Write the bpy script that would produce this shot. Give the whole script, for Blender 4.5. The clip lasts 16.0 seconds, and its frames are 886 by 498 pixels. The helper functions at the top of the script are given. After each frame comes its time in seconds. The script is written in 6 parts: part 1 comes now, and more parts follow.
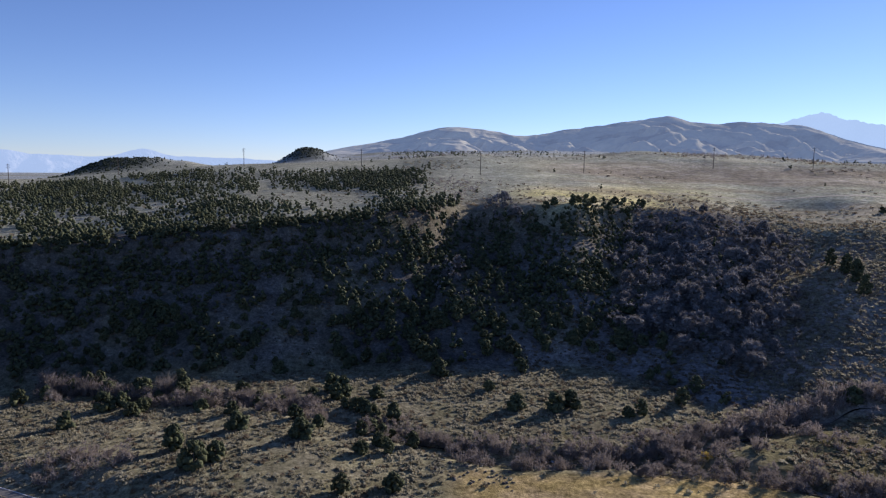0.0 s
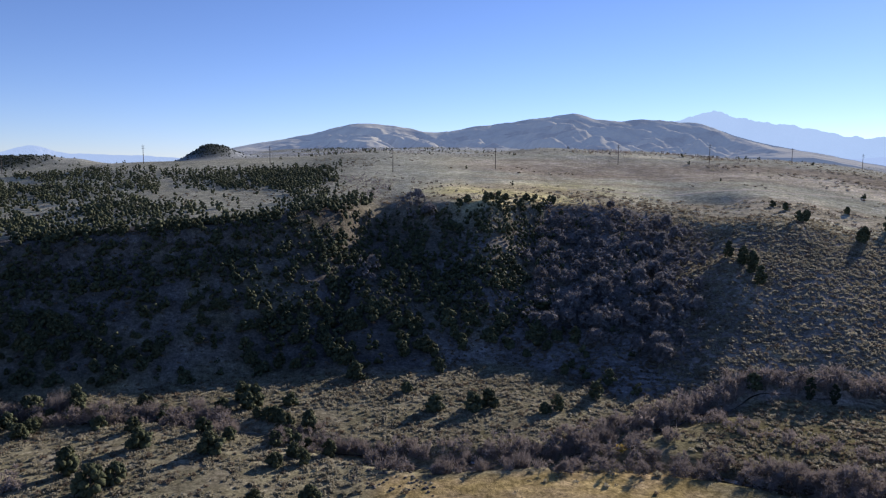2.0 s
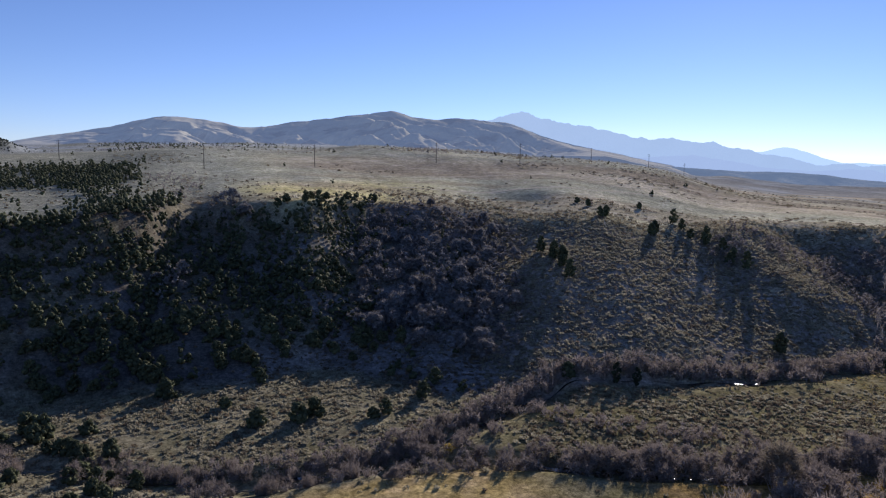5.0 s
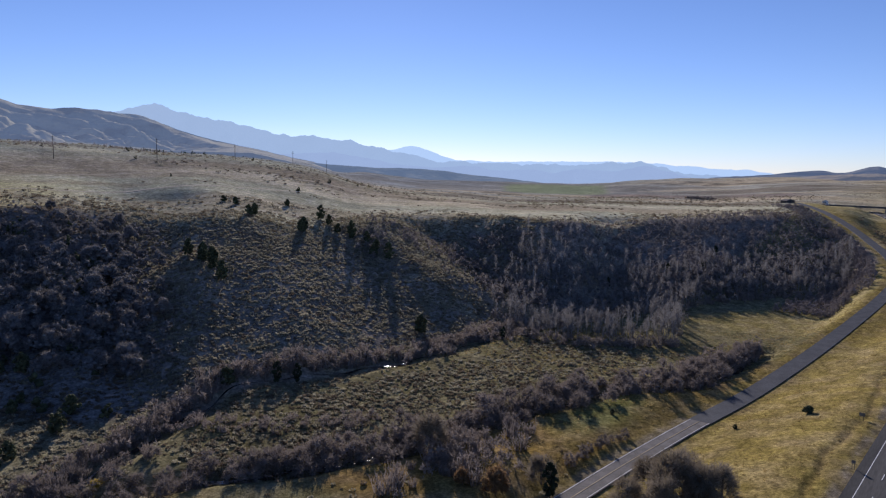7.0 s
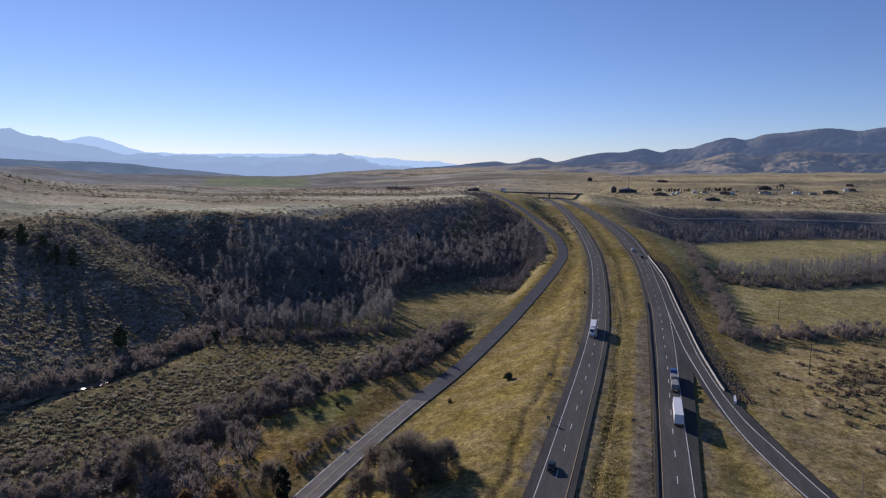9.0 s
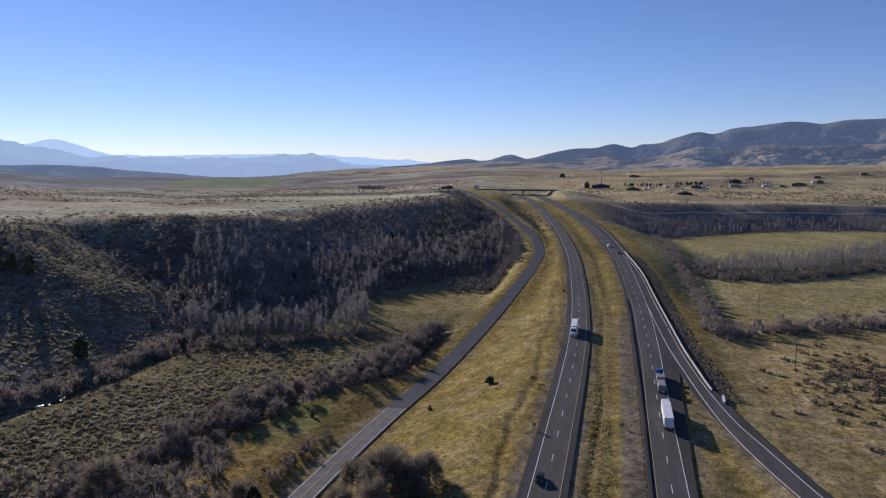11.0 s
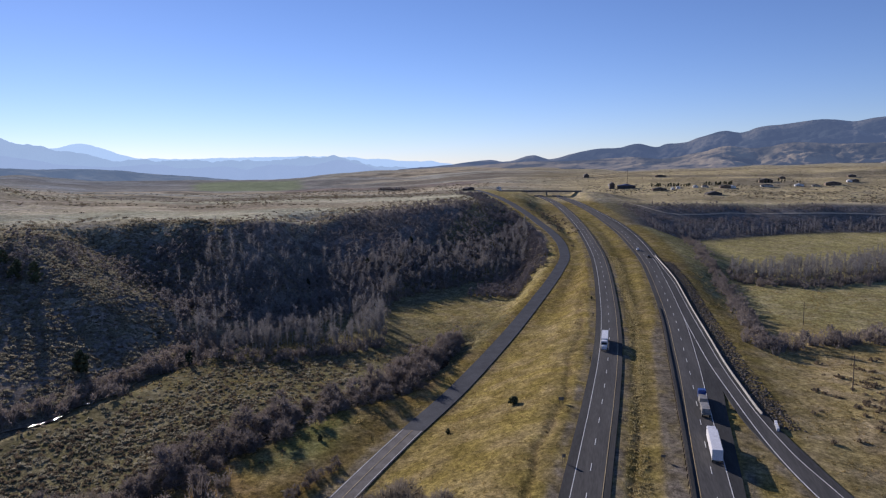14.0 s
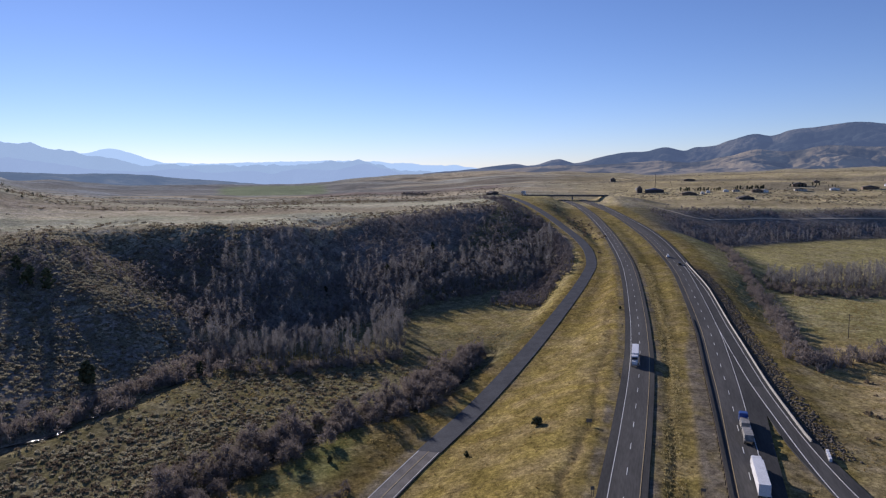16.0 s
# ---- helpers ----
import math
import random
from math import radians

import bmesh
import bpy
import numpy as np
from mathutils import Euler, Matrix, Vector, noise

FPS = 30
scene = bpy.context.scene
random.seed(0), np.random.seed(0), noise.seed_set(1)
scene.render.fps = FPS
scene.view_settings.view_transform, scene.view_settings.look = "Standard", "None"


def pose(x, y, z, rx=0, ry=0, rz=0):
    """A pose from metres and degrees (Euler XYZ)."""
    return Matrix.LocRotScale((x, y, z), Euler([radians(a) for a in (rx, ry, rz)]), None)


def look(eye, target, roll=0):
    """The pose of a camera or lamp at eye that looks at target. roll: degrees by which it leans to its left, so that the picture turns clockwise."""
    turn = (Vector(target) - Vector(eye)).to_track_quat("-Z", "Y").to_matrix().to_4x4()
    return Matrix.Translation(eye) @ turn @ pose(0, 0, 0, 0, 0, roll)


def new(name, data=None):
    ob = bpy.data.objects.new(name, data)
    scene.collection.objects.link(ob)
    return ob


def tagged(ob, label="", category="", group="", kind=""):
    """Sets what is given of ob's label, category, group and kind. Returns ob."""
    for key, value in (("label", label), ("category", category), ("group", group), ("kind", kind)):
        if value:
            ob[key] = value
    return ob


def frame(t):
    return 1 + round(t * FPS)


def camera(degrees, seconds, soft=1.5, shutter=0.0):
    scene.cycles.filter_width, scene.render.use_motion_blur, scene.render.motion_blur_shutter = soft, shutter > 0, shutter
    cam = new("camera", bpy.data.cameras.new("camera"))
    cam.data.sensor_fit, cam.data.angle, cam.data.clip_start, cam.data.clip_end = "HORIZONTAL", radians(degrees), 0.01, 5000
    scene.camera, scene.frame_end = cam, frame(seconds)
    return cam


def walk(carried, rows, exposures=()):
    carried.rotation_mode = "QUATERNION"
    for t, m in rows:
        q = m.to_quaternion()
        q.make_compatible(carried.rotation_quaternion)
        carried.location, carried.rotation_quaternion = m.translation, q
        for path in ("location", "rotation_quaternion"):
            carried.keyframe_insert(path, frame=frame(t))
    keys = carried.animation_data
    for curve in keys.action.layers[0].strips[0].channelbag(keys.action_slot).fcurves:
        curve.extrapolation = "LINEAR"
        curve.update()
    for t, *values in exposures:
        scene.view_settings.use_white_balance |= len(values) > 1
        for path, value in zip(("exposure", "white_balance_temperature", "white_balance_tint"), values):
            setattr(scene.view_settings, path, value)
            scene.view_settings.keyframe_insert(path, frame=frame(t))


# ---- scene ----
# ---- the camera: seconds, place, yaw, pitch, roll
PATH = [
    (0, 0.00, -0.00, 74.50, -1.30, -6.52, 0.77),
    (0.5, -0.07, 1.10, 74.71, -2.93, -6.58, 0.73),
    (1, -0.14, 2.22, 74.91, -4.72, -6.63, 0.66),
    (1.5, -0.21, 3.40, 75.11, -6.64, -6.67, 0.58),
    (2, -0.20, 4.64, 75.30, -8.54, -6.73, 0.51),
    (2.5, -0.07, 5.88, 75.49, -10.40, -6.79, 0.42),
    (3, 0.14, 7.10, 75.70, -12.17, -6.84, 0.37),
    (5.5, 1.27, 11.77, 76.64, -27.83, -6.83, 0.76),
    (6, 1.13, 12.19, 76.91, -33.46, -6.81, 0.74),
    (6.5, 0.88, 12.56, 77.18, -41.50, -6.79, 0.77),
    (7, 0.61, 13.18, 77.42, -52.19, -6.78, 0.82),
    (7.5, 0.33, 14.27, 77.62, -63.21, -6.82, 0.85),
    (8, 0.53, 15.62, 77.77, -68.89, -6.93, 0.80),
    (8.5, 1.29, 16.90, 77.86, -72.35, -7.04, 0.71),
    (9, 2.46, 18.12, 77.89, -76.45, -7.15, 0.52),
    (9.5, 4.16, 19.26, 77.90, -78.13, -7.25, 0.29),
    (12, 18.94, 22.69, 77.24, -78.62, -7.34, -0.44),
    (12.5, 22.31, 23.17, 77.19, -78.13, -7.33, -0.54),
    (13, 25.78, 23.59, 77.18, -77.75, -7.30, -0.63),
    (13.5, 29.36, 24.09, 77.19, -77.32, -7.24, -0.70),
    (14, 33.06, 24.54, 77.17, -76.79, -7.17, -0.75),
    (14.5, 36.82, 24.96, 77.14, -76.24, -7.09, -0.80),
    (15, 40.58, 25.41, 77.06, -75.72, -7.01, -0.82),
    (15.5, 44.32, 25.82, 76.95, -75.25, -6.89, -0.82),
    (16, 48.12, 26.19, 76.84, -74.73, -6.80, -0.83),
]


def aim(x, y, z, yaw, pitch, roll):
    a, b = radians(yaw), radians(pitch)
    way = Vector((-math.sin(a) * math.cos(b), math.cos(a) * math.cos(b), math.sin(b)))
    eye = Vector((x, y, z))
    return look(eye, eye + 50 * way, roll)


cam = camera(65.52, 16.0, soft=1.2)
walk(cam, [(t, aim(*p)) for t, *p in PATH], [(0.0, 0.62, 5700, 31), (3.0, 0.62, 5700, 31), (6.0, 0.36, 5700, 31), (7.5, 0.24, 5700, 31), (9.0, 0.17, 5700, 31), (12.0, 0.24, 5700, 31), (16.0, 0.26, 5700, 31)])

# ---- light: low winter sun behind the hill, clear sky
SUN_AZ, SUN_EL = 46.0, 16.8
scene.view_settings.exposure = 0.0
world = bpy.data.worlds.new("sky")
scene.world = world
world.use_nodes = True
wn = world.node_tree
sky = wn.nodes.new("ShaderNodeTexSky")
sky.sky_type = "NISHITA"
sky.sun_disc = False
sky.sun_elevation, sky.sun_rotation = radians(SUN_EL), radians(SUN_AZ)
sky.altitude, sky.air_density, sky.dust_density, sky.ozone_density = 1600.0, 0.9, 0.04, 3.2
wn.nodes["Background"].inputs[1].default_value = 0.078
wn.links.new(sky.outputs[0], wn.nodes["Background"].inputs[0])
lamp = bpy.data.lights.new("sun", "SUN")
lamp.energy, lamp.angle, lamp.color = 5.0, radians(0.53), (1.0, 0.92, 0.68)
a, b = radians(SUN_AZ), radians(SUN_EL)
new("sun", lamp).matrix_world = look((math.sin(a) * math.cos(b) * 900, math.cos(a) * math.cos(b) * 900, math.sin(b) * 900), (0, 0, 0))


# ---- materials
def nodes_of(name):
    m = bpy.data.materials.new(name)
    m.use_nodes = True
    nt = m.node_tree
    return m, nt, nt.nodes["Principled BSDF"]


def ramp_mix(nt, fac, c1, c2):
    n = nt.nodes.new("ShaderNodeMix")
    n.data_type = "RGBA"
    nt.links.new(fac, n.inputs[0])
    for k, c in ((6, c1), (7, c2)):
        if isinstance(c, tuple):
            n.inputs[k].default_value = (*c, 1)
        else:
            nt.links.new(c, n.inputs[k])
    return n.outputs[2]


def noise_fac(nt, scale, detail=4.0, lo=0.35, hi=0.65, stretch=(1, 1, 1)):
    co = nt.nodes.new("ShaderNodeNewGeometry").outputs["Position"]
    mp = nt.nodes.new("ShaderNodeMapping")
    mp.inputs["Scale"].default_value = stretch
    nt.links.new(co, mp.inputs[0])
    n = nt.nodes.new("ShaderNodeTexNoise")
    n.inputs["Scale"].default_value, n.inputs["Detail"].default_value = scale, detail
    nt.links.new(mp.outputs[0], n.inputs["Vector"])
    r = nt.nodes.new("ShaderNodeMapRange")
    r.inputs[1].default_value, r.inputs[2].default_value = lo, hi
    nt.links.new(n.outputs["Fac"], r.inputs[0])
    return r.outputs[0]


def add_bump(nt, bsdf, fac, strength, distance):
    bu = nt.nodes.new("ShaderNodeBump")
    bu.inputs["Strength"].default_value, bu.inputs["Distance"].default_value = strength, distance
    nt.links.new(fac, bu.inputs["Height"])
    nt.links.new(bu.outputs[0], bsdf.inputs["Normal"])


def surface(name, c1, c2, scale=1.0, rough=0.9, bump=0.3, dist=0.1, metal=0.0, vary=0.0, stretch=(1, 1, 1), spec=0.3, thin=0.0):
    """Two colours mixed by noise at two scales; vary: how far each object differs in value; thin: light let through."""
    m, nt, p = nodes_of(name)
    f1, f2 = noise_fac(nt, scale, 5, stretch=stretch), noise_fac(nt, scale * 9, 3, 0.3, 0.7, stretch)
    col = ramp_mix(nt, f1, c1, c2)
    dark = nt.nodes.new("ShaderNodeHueSaturation")
    nt.links.new(col, dark.inputs["Color"])
    mr = nt.nodes.new("ShaderNodeMapRange")
    mr.inputs[3].default_value, mr.inputs[4].default_value = 0.78, 1.15
    nt.links.new(f2, mr.inputs[0])
    val = mr.outputs[0]
    if vary:
        oi = nt.nodes.new("ShaderNodeObjectInfo")
        ge = nt.nodes.new("ShaderNodeNewGeometry")
        ad = nt.nodes.new("ShaderNodeMath")
        nt.links.new(oi.outputs["Random"], ad.inputs[0])
        nt.links.new(ge.outputs["Random Per Island"], ad.inputs[1])
        v2 = nt.nodes.new("ShaderNodeMapRange")
        v2.inputs[2].default_value = 2.0
        v2.inputs[3].default_value, v2.inputs[4].default_value = 1 - vary, 1 + vary
        nt.links.new(ad.outputs[0], v2.inputs[0])
        mu = nt.nodes.new("ShaderNodeMath")
        mu.operation = "MULTIPLY"
        nt.links.new(val, mu.inputs[0])
        nt.links.new(v2.outputs[0], mu.inputs[1])
        val = mu.outputs[0]
    nt.links.new(val, dark.inputs["Value"])
    nt.links.new(dark.outputs[0], p.inputs["Base Color"])
    p.inputs["Roughness"].default_value, p.inputs["Metallic"].default_value = rough, metal
    p.inputs["Specular IOR Level"].default_value = spec
    if bump:
        add_bump(nt, p, f2, bump, dist)
    if thin:
        tr = nt.nodes.new("ShaderNodeBsdfTranslucent")
        mx = nt.nodes.new("ShaderNodeMixShader")
        mx.inputs[0].default_value = thin
        nt.links.new(dark.outputs[0], tr.inputs[0])
        nt.links.new(p.outputs[0], mx.inputs[1])
        nt.links.new(tr.outputs[0], mx.inputs[2])
        nt.links.new(mx.outputs[0], nt.nodes["Material Output"].inputs[0])
    return m


def ground_material():
    """Land cover by colour layer, broken up by grass tufts, bare soil and low scrub."""
    m, nt, p = nodes_of("dry_ground")
    at = nt.nodes.new("ShaderNodeVertexColor")
    at.layer_name = "cover"
    hs = nt.nodes.new("ShaderNodeHueSaturation")
    nt.links.new(at.outputs[0], hs.inputs["Color"])
    big, mid, fine = noise_fac(nt, 0.018, 6, 0.3, 0.7), noise_fac(nt, 0.16, 6, 0.3, 0.7), noise_fac(nt, 0.9, 5, 0.32, 0.68)
    total = None
    for fac, lo, hi in ((big, 0.8, 1.18), (mid, 0.7, 1.26), (noise_fac(nt, 0.42, 5, 0.32, 0.68), 0.68, 1.28), (fine, 0.64, 1.34), (noise_fac(nt, 2.6, 5, 0.3, 0.7), 0.62, 1.36)):
        r = nt.nodes.new("ShaderNodeMapRange")
        r.inputs[3].default_value, r.inputs[4].default_value = lo, hi
        nt.links.new(fac, r.inputs[0])
        if total is None:
            total = r.outputs[0]
        else:
            mu = nt.nodes.new("ShaderNodeMath")
            mu.operation = "MULTIPLY"
            nt.links.new(total, mu.inputs[0])
            nt.links.new(r.outputs[0], mu.inputs[1])
            total = mu.outputs[0]
    nt.links.new(total, hs.inputs["Value"])
    # straw-pale and brown tufts on top of the land cover
    pale = nt.nodes.new("ShaderNodeHueSaturation")
    pale.inputs["Hue"].default_value, pale.inputs["Saturation"].default_value, pale.inputs["Value"].default_value = 0.49, 0.85, 1.12
    nt.links.new(hs.outputs[0], pale.inputs["Color"])
    warm = ramp_mix(nt, noise_fac(nt, 0.09, 6, 0.42, 0.66), hs.outputs[0], pale.outputs[0])
    nt.links.new(warm, p.inputs["Base Color"])
    p.inputs["Roughness"].default_value = 1.0
    p.inputs["Specular IOR Level"].default_value = 0.0
    add_bump(nt, p, noise_fac(nt, 2.2, 6, 0.25, 0.75), 0.4, 0.3)
    return m


def backdrop_material(name, dry, woods, haze_tint, haze_glow, patch=0.006, share=(0.5, 0.6), relief=14.0):
    """Far hills: dry slopes and dark woods, the haze before them painted in as even emission."""
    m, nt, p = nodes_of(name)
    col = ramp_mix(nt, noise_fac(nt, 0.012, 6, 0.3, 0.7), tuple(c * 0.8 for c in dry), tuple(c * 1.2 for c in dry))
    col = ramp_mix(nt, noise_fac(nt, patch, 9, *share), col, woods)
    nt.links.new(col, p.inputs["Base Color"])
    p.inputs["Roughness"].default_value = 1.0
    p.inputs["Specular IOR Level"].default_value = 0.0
    # painted haze: the whole surface emits a bluish tint
    p.inputs["Emission Color"].default_value = (*haze_tint, 1)
    p.inputs["Emission Strength"].default_value = haze_glow
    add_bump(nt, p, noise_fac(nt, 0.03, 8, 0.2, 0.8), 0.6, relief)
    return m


GROUND = ground_material()
ASPHALT = surface("worn_asphalt", (0.04, 0.041, 0.042), (0.062, 0.062, 0.061), 0.25, 0.85, 0.2, 0.02, stretch=(0.15, 1, 1), spec=0.1)
LANE = surface("wheel_track_asphalt", (0.066, 0.065, 0.063), (0.092, 0.09, 0.086), 0.3, 0.8, 0.2, 0.02, stretch=(0.1, 1, 1), spec=0.1)
NEW_ASPHALT = surface("fresh_dark_asphalt", (0.062, 0.068, 0.078), (0.085, 0.092, 0.103), 0.2, 0.8, 0.2, 0.02, spec=0.06)
OLD_ASPHALT = surface("faded_grey_asphalt", (0.14, 0.133, 0.125), (0.19, 0.18, 0.168), 0.25, 0.9, 0.2, 0.02, spec=0.06)
DIRT = surface("pale_dirt_track", (0.42, 0.36, 0.26), (0.52, 0.45, 0.34), 0.15, 1.0, 0.3, 0.05)
WHITE_PAINT = surface("white_road_paint", (0.62, 0.62, 0.6), (0.78, 0.78, 0.75), 0.8, 0.6, 0.0)
YELLOW_PAINT = surface("yellow_road_paint", (0.36, 0.28, 0.14), (0.46, 0.36, 0.19), 0.8, 0.6, 0.0)
CONCRETE = surface("pale_concrete", (0.23, 0.222, 0.205), (0.33, 0.32, 0.3), 0.6, 0.85, 0.2, 0.02)
STEEL = surface("galvanised_steel", (0.25, 0.25, 0.26), (0.4, 0.4, 0.41), 1.5, 0.45, 0.0, metal=0.8)
RUST = surface("weathered_steel_rail", (0.035, 0.03, 0.03), (0.08, 0.06, 0.05), 1.0, 0.7, 0.1, metal=0.4)
POLE_WOOD = surface("weathered_pole_wood", (0.07, 0.055, 0.045), (0.13, 0.105, 0.085), 1.2, 0.9, 0.3, 0.02, stretch=(1, 1, 0.1))
BARK = surface("grey_brown_bark", (0.10, 0.08, 0.06), (0.19, 0.155, 0.125), 3.0, 0.95, 0.5, 0.03)
PALE_BARK = surface("pale_aspen_bark", (0.2, 0.19, 0.175), (0.34, 0.325, 0.3), 2.0, 0.85, 0.2, 0.02, vary=0.2)
JUNIPER = surface("juniper_foliage", (0.056, 0.067, 0.037), (0.115, 0.124, 0.062), 0.9, 0.95, 0.4, 0.15, vary=0.35, thin=0.14, spec=0.1)
FIR = surface("dark_conifer_foliage", (0.016, 0.026, 0.014), (0.04, 0.055, 0.026), 0.9, 0.95, 0.4, 0.15, vary=0.3, thin=0.1)
WILLOW = surface("bare_willow_twigs", (0.2, 0.172, 0.15), (0.31, 0.268, 0.235), 0.5, 0.9, 0.0, vary=0.3, thin=0.3, spec=0.04)
BARE = surface("bare_grey_twigs", (0.19, 0.172, 0.162), (0.285, 0.26, 0.245), 0.4, 0.9, 0.0, vary=0.3, thin=0.4, spec=0.04)
BOWL_TWIG = surface("bare_brown_grey_twigs", (0.15, 0.143, 0.137), (0.24, 0.23, 0.222), 0.4, 0.9, 0.0, vary=0.3, thin=0.3, spec=0.1)
ASPEN_TWIG = surface("bare_aspen_twigs", (0.21, 0.2, 0.192), (0.33, 0.318, 0.305), 0.4, 0.9, 0.0, vary=0.3, thin=0.3, spec=0.04)
DARK_TWIG = surface("dark_brown_twigs", (0.18, 0.16, 0.152), (0.28, 0.25, 0.238), 0.4, 0.95, 0.0, vary=0.3, thin=0.2, spec=0.05)
CLUMP_TWIG = surface("olive_brown_twigs", (0.2, 0.172, 0.13), (0.32, 0.275, 0.21), 0.4, 0.95, 0.0, vary=0.3, thin=0.35, spec=0.04)
RUSSET = surface("russet_dry_leaves", (0.21, 0.135, 0.07), (0.31, 0.2, 0.105), 0.8, 0.9, 0.0, vary=0.3, thin=0.4, spec=0.04)
GOLDEN = surface("yellow_autumn_leaves", (0.42, 0.31, 0.06), (0.52, 0.4, 0.11), 0.8, 0.9, 0.0, vary=0.2, thin=0.4, spec=0.04)
SAGE = surface("grey_green_sagebrush", (0.23, 0.212, 0.145), (0.36, 0.335, 0.24), 0.12, 1.0, 0.0, vary=0.28, thin=0.4, spec=0.04)
BRUSH = surface("brown_low_brush", (0.15, 0.12, 0.083), (0.25, 0.2, 0.137), 0.12, 1.0, 0.0, vary=0.35, thin=0.3, spec=0.04)
TUFT = surface("straw_grass_tufts", (0.3, 0.225, 0.085), (0.45, 0.35, 0.15), 0.1, 1.0, 0.0, vary=0.3, thin=0.5, spec=0.04)
STRAW = surface("pale_straw_grass", (0.34, 0.285, 0.13), (0.47, 0.395, 0.2), 0.15, 1.0, 0.0, vary=0.25, thin=0.5, spec=0.04)
ROCK = surface("brown_grey_rock", (0.075, 0.066, 0.055), (0.15, 0.13, 0.105), 1.2, 0.95, 0.5, 0.1, vary=0.25)
WALL_DARK = surface("dark_timber_siding", (0.05, 0.045, 0.045), (0.1, 0.088, 0.08), 0.8, 0.8, 0.2, 0.02)
WALL_LIGHT = surface("pale_siding", (0.45, 0.42, 0.37), (0.58, 0.55, 0.5), 0.8, 0.8, 0.1, 0.02)
WALL_BROWN = surface("brown_siding", (0.16, 0.11, 0.08), (0.23, 0.17, 0.12), 0.8, 0.8, 0.1, 0.02)
ROOF_DARK = surface("dark_shingle_roof", (0.075, 0.068, 0.066), (0.13, 0.12, 0.115), 0.9, 0.9, 0.2, 0.03)
ROOF_PALE = surface("pale_grey_metal_roof", (0.45, 0.46, 0.47), (0.58, 0.59, 0.6), 0.8, 0.5, 0.0, metal=0.1)
ROOF_BLUE = surface("slate_blue_metal_roof", (0.08, 0.1, 0.18), (0.12, 0.15, 0.25), 0.8, 0.5, 0.0, metal=0.2)
WHITE_METAL = surface("white_painted_metal", (0.68, 0.69, 0.7), (0.78, 0.79, 0.8), 0.6, 0.4, 0.0, spec=0.5)
BLUE_PAINT = surface("blue_vehicle_paint", (0.02, 0.06, 0.24), (0.03, 0.085, 0.32), 0.6, 0.3, 0.0, spec=0.5)
BLACK_PAINT = surface("black_vehicle_paint", (0.01, 0.01, 0.011), (0.02, 0.02, 0.022), 0.6, 0.3, 0.0, spec=0.5)
GREY_METAL = surface("grey_trailer_metal", (0.2, 0.2, 0.19), (0.33, 0.32, 0.3), 1.0, 0.6, 0.0)
RUBBER = surface("tyre_rubber", (0.012, 0.012, 0.012), (0.03, 0.03, 0.03), 2.0, 0.8, 0.0)
WINDOW = surface("dark_window_glass", (0.015, 0.018, 0.022), (0.03, 0.034, 0.04), 0.5, 0.08, 0.0, spec=0.6)
SIGN_BACK = surface("dull_sign_back", (0.13, 0.12, 0.1), (0.2, 0.185, 0.16), 1.0, 0.6, 0.0)
WATER = surface("creek_water", (0.012, 0.014, 0.014), (0.022, 0.024, 0.022), 0.6, 0.08, 0.25, 0.06, spec=0.6)
# blue emission on all of these imitates haze, stronger with distance
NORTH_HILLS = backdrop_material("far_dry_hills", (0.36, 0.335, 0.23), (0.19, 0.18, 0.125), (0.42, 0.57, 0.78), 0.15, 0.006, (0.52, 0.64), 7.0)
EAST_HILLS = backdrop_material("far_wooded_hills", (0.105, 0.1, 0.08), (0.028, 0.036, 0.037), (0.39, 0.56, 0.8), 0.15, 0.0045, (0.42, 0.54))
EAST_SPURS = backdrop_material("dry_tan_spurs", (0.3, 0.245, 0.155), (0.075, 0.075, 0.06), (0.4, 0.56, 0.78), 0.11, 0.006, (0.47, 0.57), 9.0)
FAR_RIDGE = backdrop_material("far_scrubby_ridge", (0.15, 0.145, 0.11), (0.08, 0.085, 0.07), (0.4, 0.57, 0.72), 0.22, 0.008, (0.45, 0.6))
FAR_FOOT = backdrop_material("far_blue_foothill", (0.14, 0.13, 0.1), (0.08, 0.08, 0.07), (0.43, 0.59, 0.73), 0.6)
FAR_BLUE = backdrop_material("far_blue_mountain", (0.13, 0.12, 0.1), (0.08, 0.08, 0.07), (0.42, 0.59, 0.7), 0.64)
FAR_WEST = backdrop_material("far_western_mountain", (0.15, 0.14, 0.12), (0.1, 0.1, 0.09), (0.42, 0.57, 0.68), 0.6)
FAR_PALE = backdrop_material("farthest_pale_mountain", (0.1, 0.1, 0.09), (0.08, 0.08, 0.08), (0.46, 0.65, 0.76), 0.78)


# ---- mesh helpers
def mesh_from(name, verts, faces, material, smooth=False):
    me = bpy.data.meshes.new(name)
    me.from_pydata([tuple(v) for v in verts], [], [tuple(f) for f in faces])
    me.materials.append(material)
    if smooth:
        me.polygons.foreach_set("use_smooth", [True] * len(me.polygons))
    me.update()
    return me


def part(name, me, parent, label="", m=None):
    ob = new(name, me)
    ob.parent = parent
    if m is not None:
        ob.matrix_basis = m
    return tagged(ob, label) if label else ob


def thing(name, label, category, m, group="", kind=""):
    ob = new(name)
    ob.empty_display_size = 0.5
    ob.matrix_basis = m
    return tagged(ob, label, category, group, kind)


def bm_mesh(name, bm, material, smooth=False):
    me = bpy.data.meshes.new(name)
    bm.to_mesh(me)
    bm.free()
    me.materials.append(material)
    if smooth:
        me.polygons.foreach_set("use_smooth", [True] * len(me.polygons))
    return me


